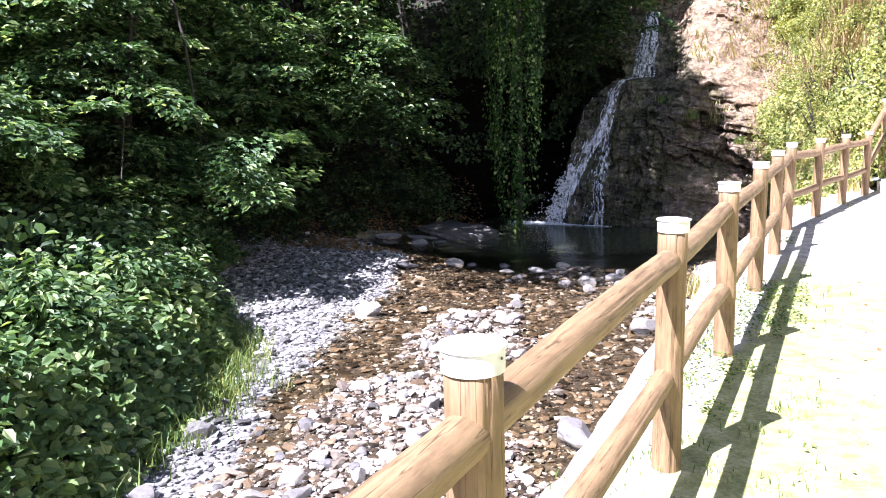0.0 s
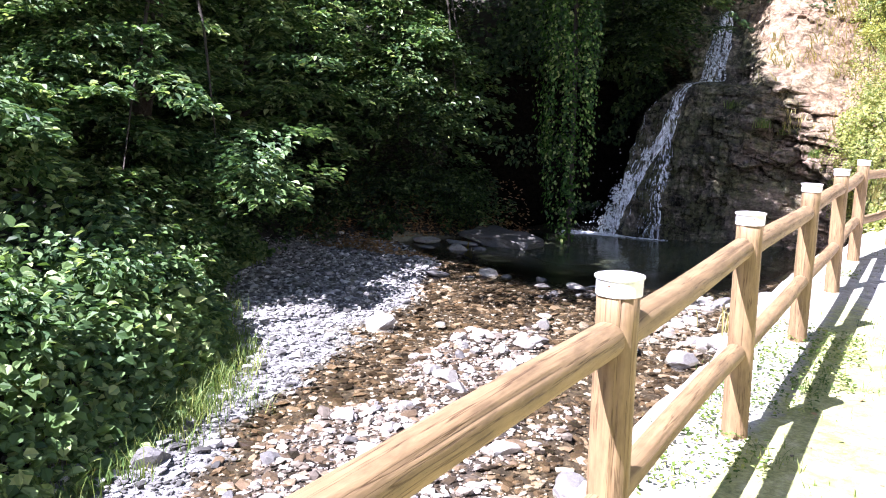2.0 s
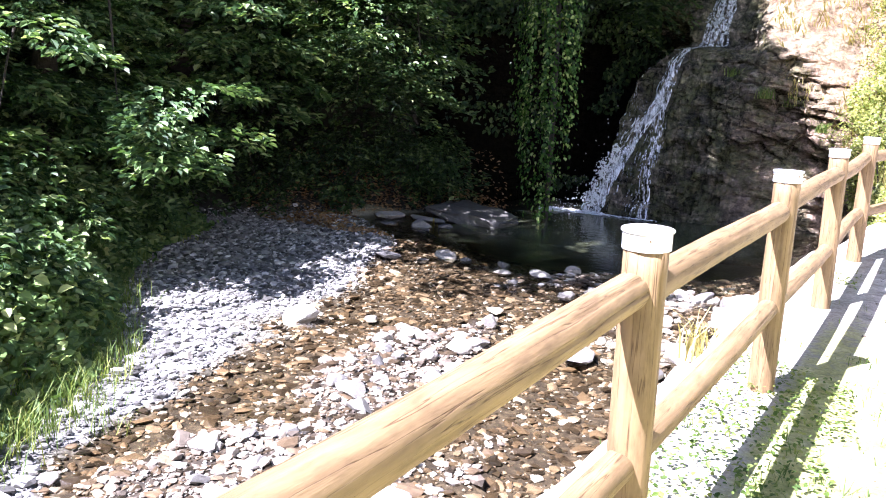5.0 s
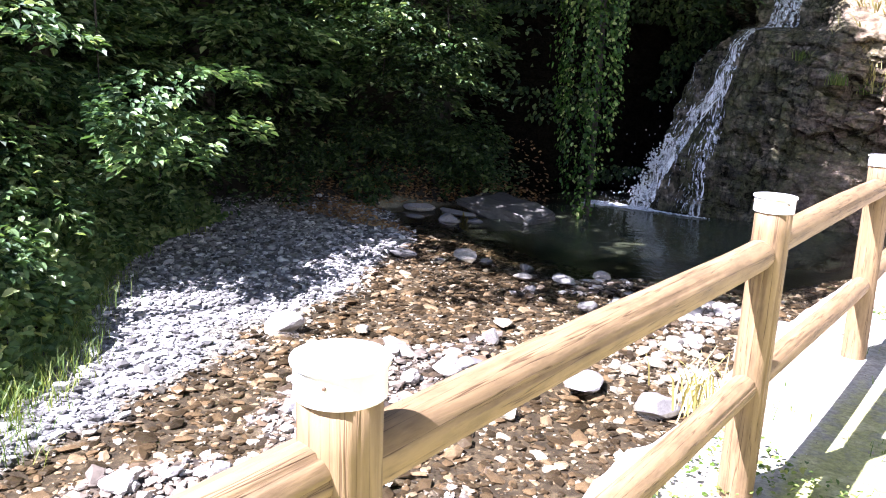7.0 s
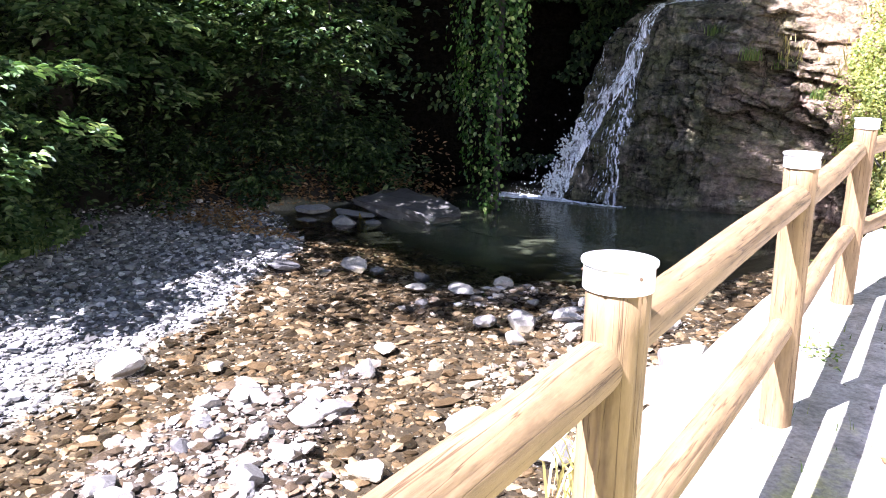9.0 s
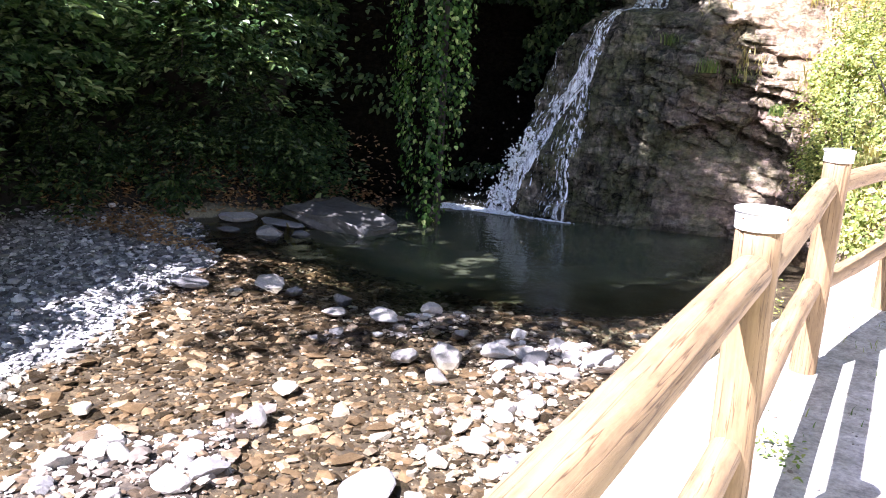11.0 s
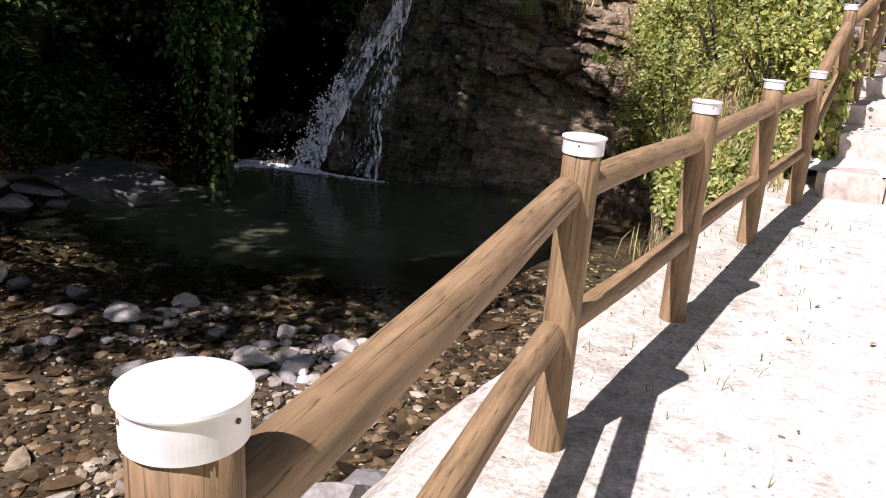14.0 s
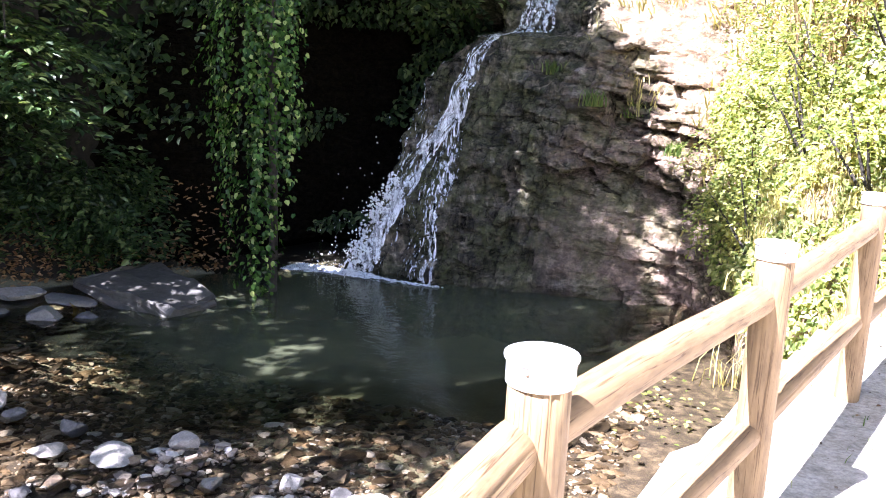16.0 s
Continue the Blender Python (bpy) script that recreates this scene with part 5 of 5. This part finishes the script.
# ---- stones ----
def stone_shape(rng, flat=0.6, sub=1):
    bm = bmesh.new()
    bmesh.ops.create_icosphere(bm, subdivisions=sub, radius=0.5)
    axes = rng.uniform(0.7, 1.15, 3)
    cuts = [(unit(rng.normal(0, 1, 3)), rng.uniform(0.22, 0.42)) for _ in range(9)]
    for v in bm.verts:
        c = np.array(v.co) * (1 + rng.normal(0, 0.05))
        for nrm, d in cuts:
            s = c @ nrm - d
            if s > 0:
                c = c - nrm * s * 0.97
        v.co = Vector(c * axes * np.array([1.15, 0.95, flat]))
    return bm


def stone_arrays(rng, flat, sub):
    bm = stone_shape(rng, flat, sub)
    v = np.array([w.co[:] for w in bm.verts])
    bm.verts.index_update()
    f = np.array([[w.index for w in q.verts] for q in bm.faces])
    bm.free()
    return v, f


def pebbles(name, rng, x, y, size, flat, mat, label, sink=0.2, sub=1):
    kinds = [stone_arrays(rng, flat, sub) for _ in range(10)]
    z = ground_z(x, y)
    kind = rng.randint(0, 10, len(x))
    bits = []
    for k, (v, f) in enumerate(kinds):
        sel = np.where(kind == k)[0]
        a = rng.uniform(0, 2 * np.pi, len(sel))
        c, s = np.cos(a)[:, None], np.sin(a)[:, None]
        w = v[None] * size[sel][:, None, None]
        w = np.stack([w[..., 0] * c - w[..., 1] * s, w[..., 0] * s + w[..., 1] * c, w[..., 2] + w[..., 0] * rng.normal(0, 0.15, len(sel))[:, None]], -1)
        w = w + np.stack([x[sel], y[sel], z[sel] + size[sel] * flat * (0.5 - sink)], -1)[:, None]
        bits.append((w.reshape(-1, 3), (f[None] + (np.arange(len(sel)) * len(v))[:, None, None]).reshape(-1, 3)))
    return tagged(new(name, mesh_from(name, *join(bits), mat, False)), label, "stones", "", "stuff")


rng = np.random.RandomState(90)
n = 78000
y = rng.uniform(1.5, 15.6, n)
x = bank_x(y) + rng.uniform(-0.4, 6.0, n)
keep = (bar_left(x, y) > rng.uniform(0.2, 0.8, n))
x, y = x[keep], y[keep]
pebbles("gravel_bar", rng, x, y, rng.gamma(1.7, 0.02, len(x)).clip(0.016, 0.16), 0.6, MAT_PEBBLE, "loose grey pebbles of the dry gravel bar", 0.2, 0)
n = 34000
x, y = rng.uniform(-6.5, -1.6, n), rng.uniform(2.0, 14.0, n)
keep = np.maximum(bar_mid(x, y), bar_right(x, y)) + 0.22 > rng.uniform(0.35, 1.15, n)
x, y = x[keep], y[keep]
pebbles("cobble_bar", rng, x, y, rng.gamma(1.8, 0.022, len(x)).clip(0.016, 0.18), 0.5, MAT_MIXED, "pale cobbles standing out of the shallow stream", 0.1, 0)
n = 50000
x, y = rng.uniform(-8.5, -1.4, n), rng.uniform(2.0, 16.5, n)
keep = (bar_left(x, y) < 0.6)
x, y = x[keep], y[keep]
pebbles("streambed_stones", rng, x, y, rng.gamma(1.9, 0.029, len(x)).clip(0.024, 0.24), 0.38, MAT_BROWN, "flat brown stones on the streambed", 0.3, 0)

n = 3000
x, y = rng.uniform(-0.75, 2.6, n), rng.uniform(0.5, 15.4, n)
pebbles("path_grit", rng, x, y, rng.gamma(2.0, 0.005, n).clip(0.006, 0.03), 0.6, MAT_MIXED, "fine loose grit scattered on the path", 0.2, 0)

flat_meshes = [finish(stone_shape(np.random.RandomState(230 + i), 0.32 + 0.04 * (i % 3), 3), "flat_rock", MAT_COBBLE, False) for i in range(6)]
cobble_meshes = [finish(stone_shape(np.random.RandomState(200 + i), 0.58 + 0.04 * (i % 4), 3), "cobble", MAT_COBBLE, False) for i in range(9)]
ROCKS = [(-6.99, 12.91, 0.46), (-6.27, 13.42, 0.39), (-5.92, 13.45, 0.25), (-5.13, 13.13, 0.28), (-5.31, 13.51, 0.28), (-4.63, 13.28, 0.34), (-6.42, 13.06, 0.19), (-4.32, 11.40, 0.24),
         (-5.28, 10.29, 0.2), (-4.09, 10.23, 0.2), (-3.89, 9.85, 0.36), (-2.89, 10.52, 0.38), (-2.63, 11.41, 0.24), (-3.59, 12.72, 0.36), (-3.21, 13.03, 0.3), (-3.79, 13.34, 0.22),
         (-3.40, 12.27, 0.26), (-2.90, 13.61, 0.27), (-3.91, 12.55, 0.26), (-2.70, 12.04, 0.24), (-3.60, 9.01, 0.3), (-3.12, 9.62, 0.28)]
NEAR_ROCKS = [(-2.19, 10.44, 0.36), (-2.04, 11.22, 0.32), (-5.93, 9.81, 0.52), (-4.95, 5.43, 0.36), (-3.69, 4.97, 0.32), (-1.95, 6.76, 0.42), (-4.50, 4.26, 0.26), (-1.46, 10.85, 0.66), (-1.42, 10.3, 0.55),
              (-1.5, 11.35, 0.5), (-1.55, 9.8, 0.42), (-1.35, 11.8, 0.4), (-7.95, 15.35, 0.5), (-8.2, 15.9, 0.55), (-9.0, 15.75, 0.6), (-8.6, 15.2, 0.3), (-7.6, 15.6, 0.3)]
rng = np.random.RandomState(95)
for i, (x, y, s) in enumerate(ROCKS + NEAR_ROCKS):
    z = max(float(ground_z(x, y)), float(water_z(y)) - 0.04)
    ob = part("river_rock", flat_meshes[i % 6] if i < 13 or y > 15 else cobble_meshes[i % 9], None, "", pose(x, y, z + 0.12 * s, rng.normal(0, 6), rng.normal(0, 6), rng.uniform(0, 360)) @ Matrix.Scale(s, 4))
    tagged(ob, "flat pale grey rock lying in the shallow stream" if i < 13 or y > 15 else "smooth pale grey rock lying in the shallow stream", "rock", "rocks in the stream")
tagged(part("slope_rock", cobble_meshes[3], None, "", pose(0.16, 18.45, 3.2, 10, -20, 30) @ Matrix.Scale(0.85, 4)), "pale sunlit boulder among the slope's bushes", "rock")
MAT_SLAB = stony("grey_slab_stone", [(0.0, (0.07, 0.068, 0.062)), (1.0, (0.095, 0.092, 0.086))], False, 0.6, 14)
slab_bm = rough_block(np.random.RandomState(3), 1.55, 0.9, 0.17, 0.04)
bmesh.ops.subdivide_edges(slab_bm, edges=slab_bm.edges[:], cuts=2, use_grid_fill=True)
for v in slab_bm.verts:
    v.co.z *= 0.75 + 0.35 * math.sin(2.1 * v.co.x + 0.6)
    v.co.y *= 1.0 - 0.25 * v.co.x
    v.co += Vector(np.random.RandomState(v.index).normal(0, 0.022, 3)) + 0.06 * noise.noise_vector(v.co * 2.2)
tagged(part("rock_slab", finish(slab_bm, "rock_slab", MAT_SLAB), None, "", pose(-7.55, 16.5, 0.10, 3, 8, -6)), "large flat dark slab tilted at the pool's edge", "rock")

# single cobbles of the bars, each a piece of its own
rng = np.random.RandomState(97)
bar = empty("cobble_spit", pose(-3, 9, 0), "spit of loose pale cobbles in the shallow stream", "stones")
made = 0
while made < 290:
    x, y = rng.uniform(-6.0, -1.6), rng.uniform(3.5, 13.8)
    if max(float(bar_mid(x, y)), float(bar_right(x, y)), 0.35 * float(bar_left(x, y))) < rng.uniform(0.25, 0.9):
        continue
    d = float(rng.gamma(4.0, 0.035))
    d = min(max(d, 0.08), 0.26)
    part("cobble", cobble_meshes[made % 9], bar, "", pose(x + 3, y - 9, float(ground_z(x, y)) + 0.13 * d, rng.normal(0, 8), rng.normal(0, 8), rng.uniform(0, 360)) @ Matrix.Scale(d, 4))
    made += 1
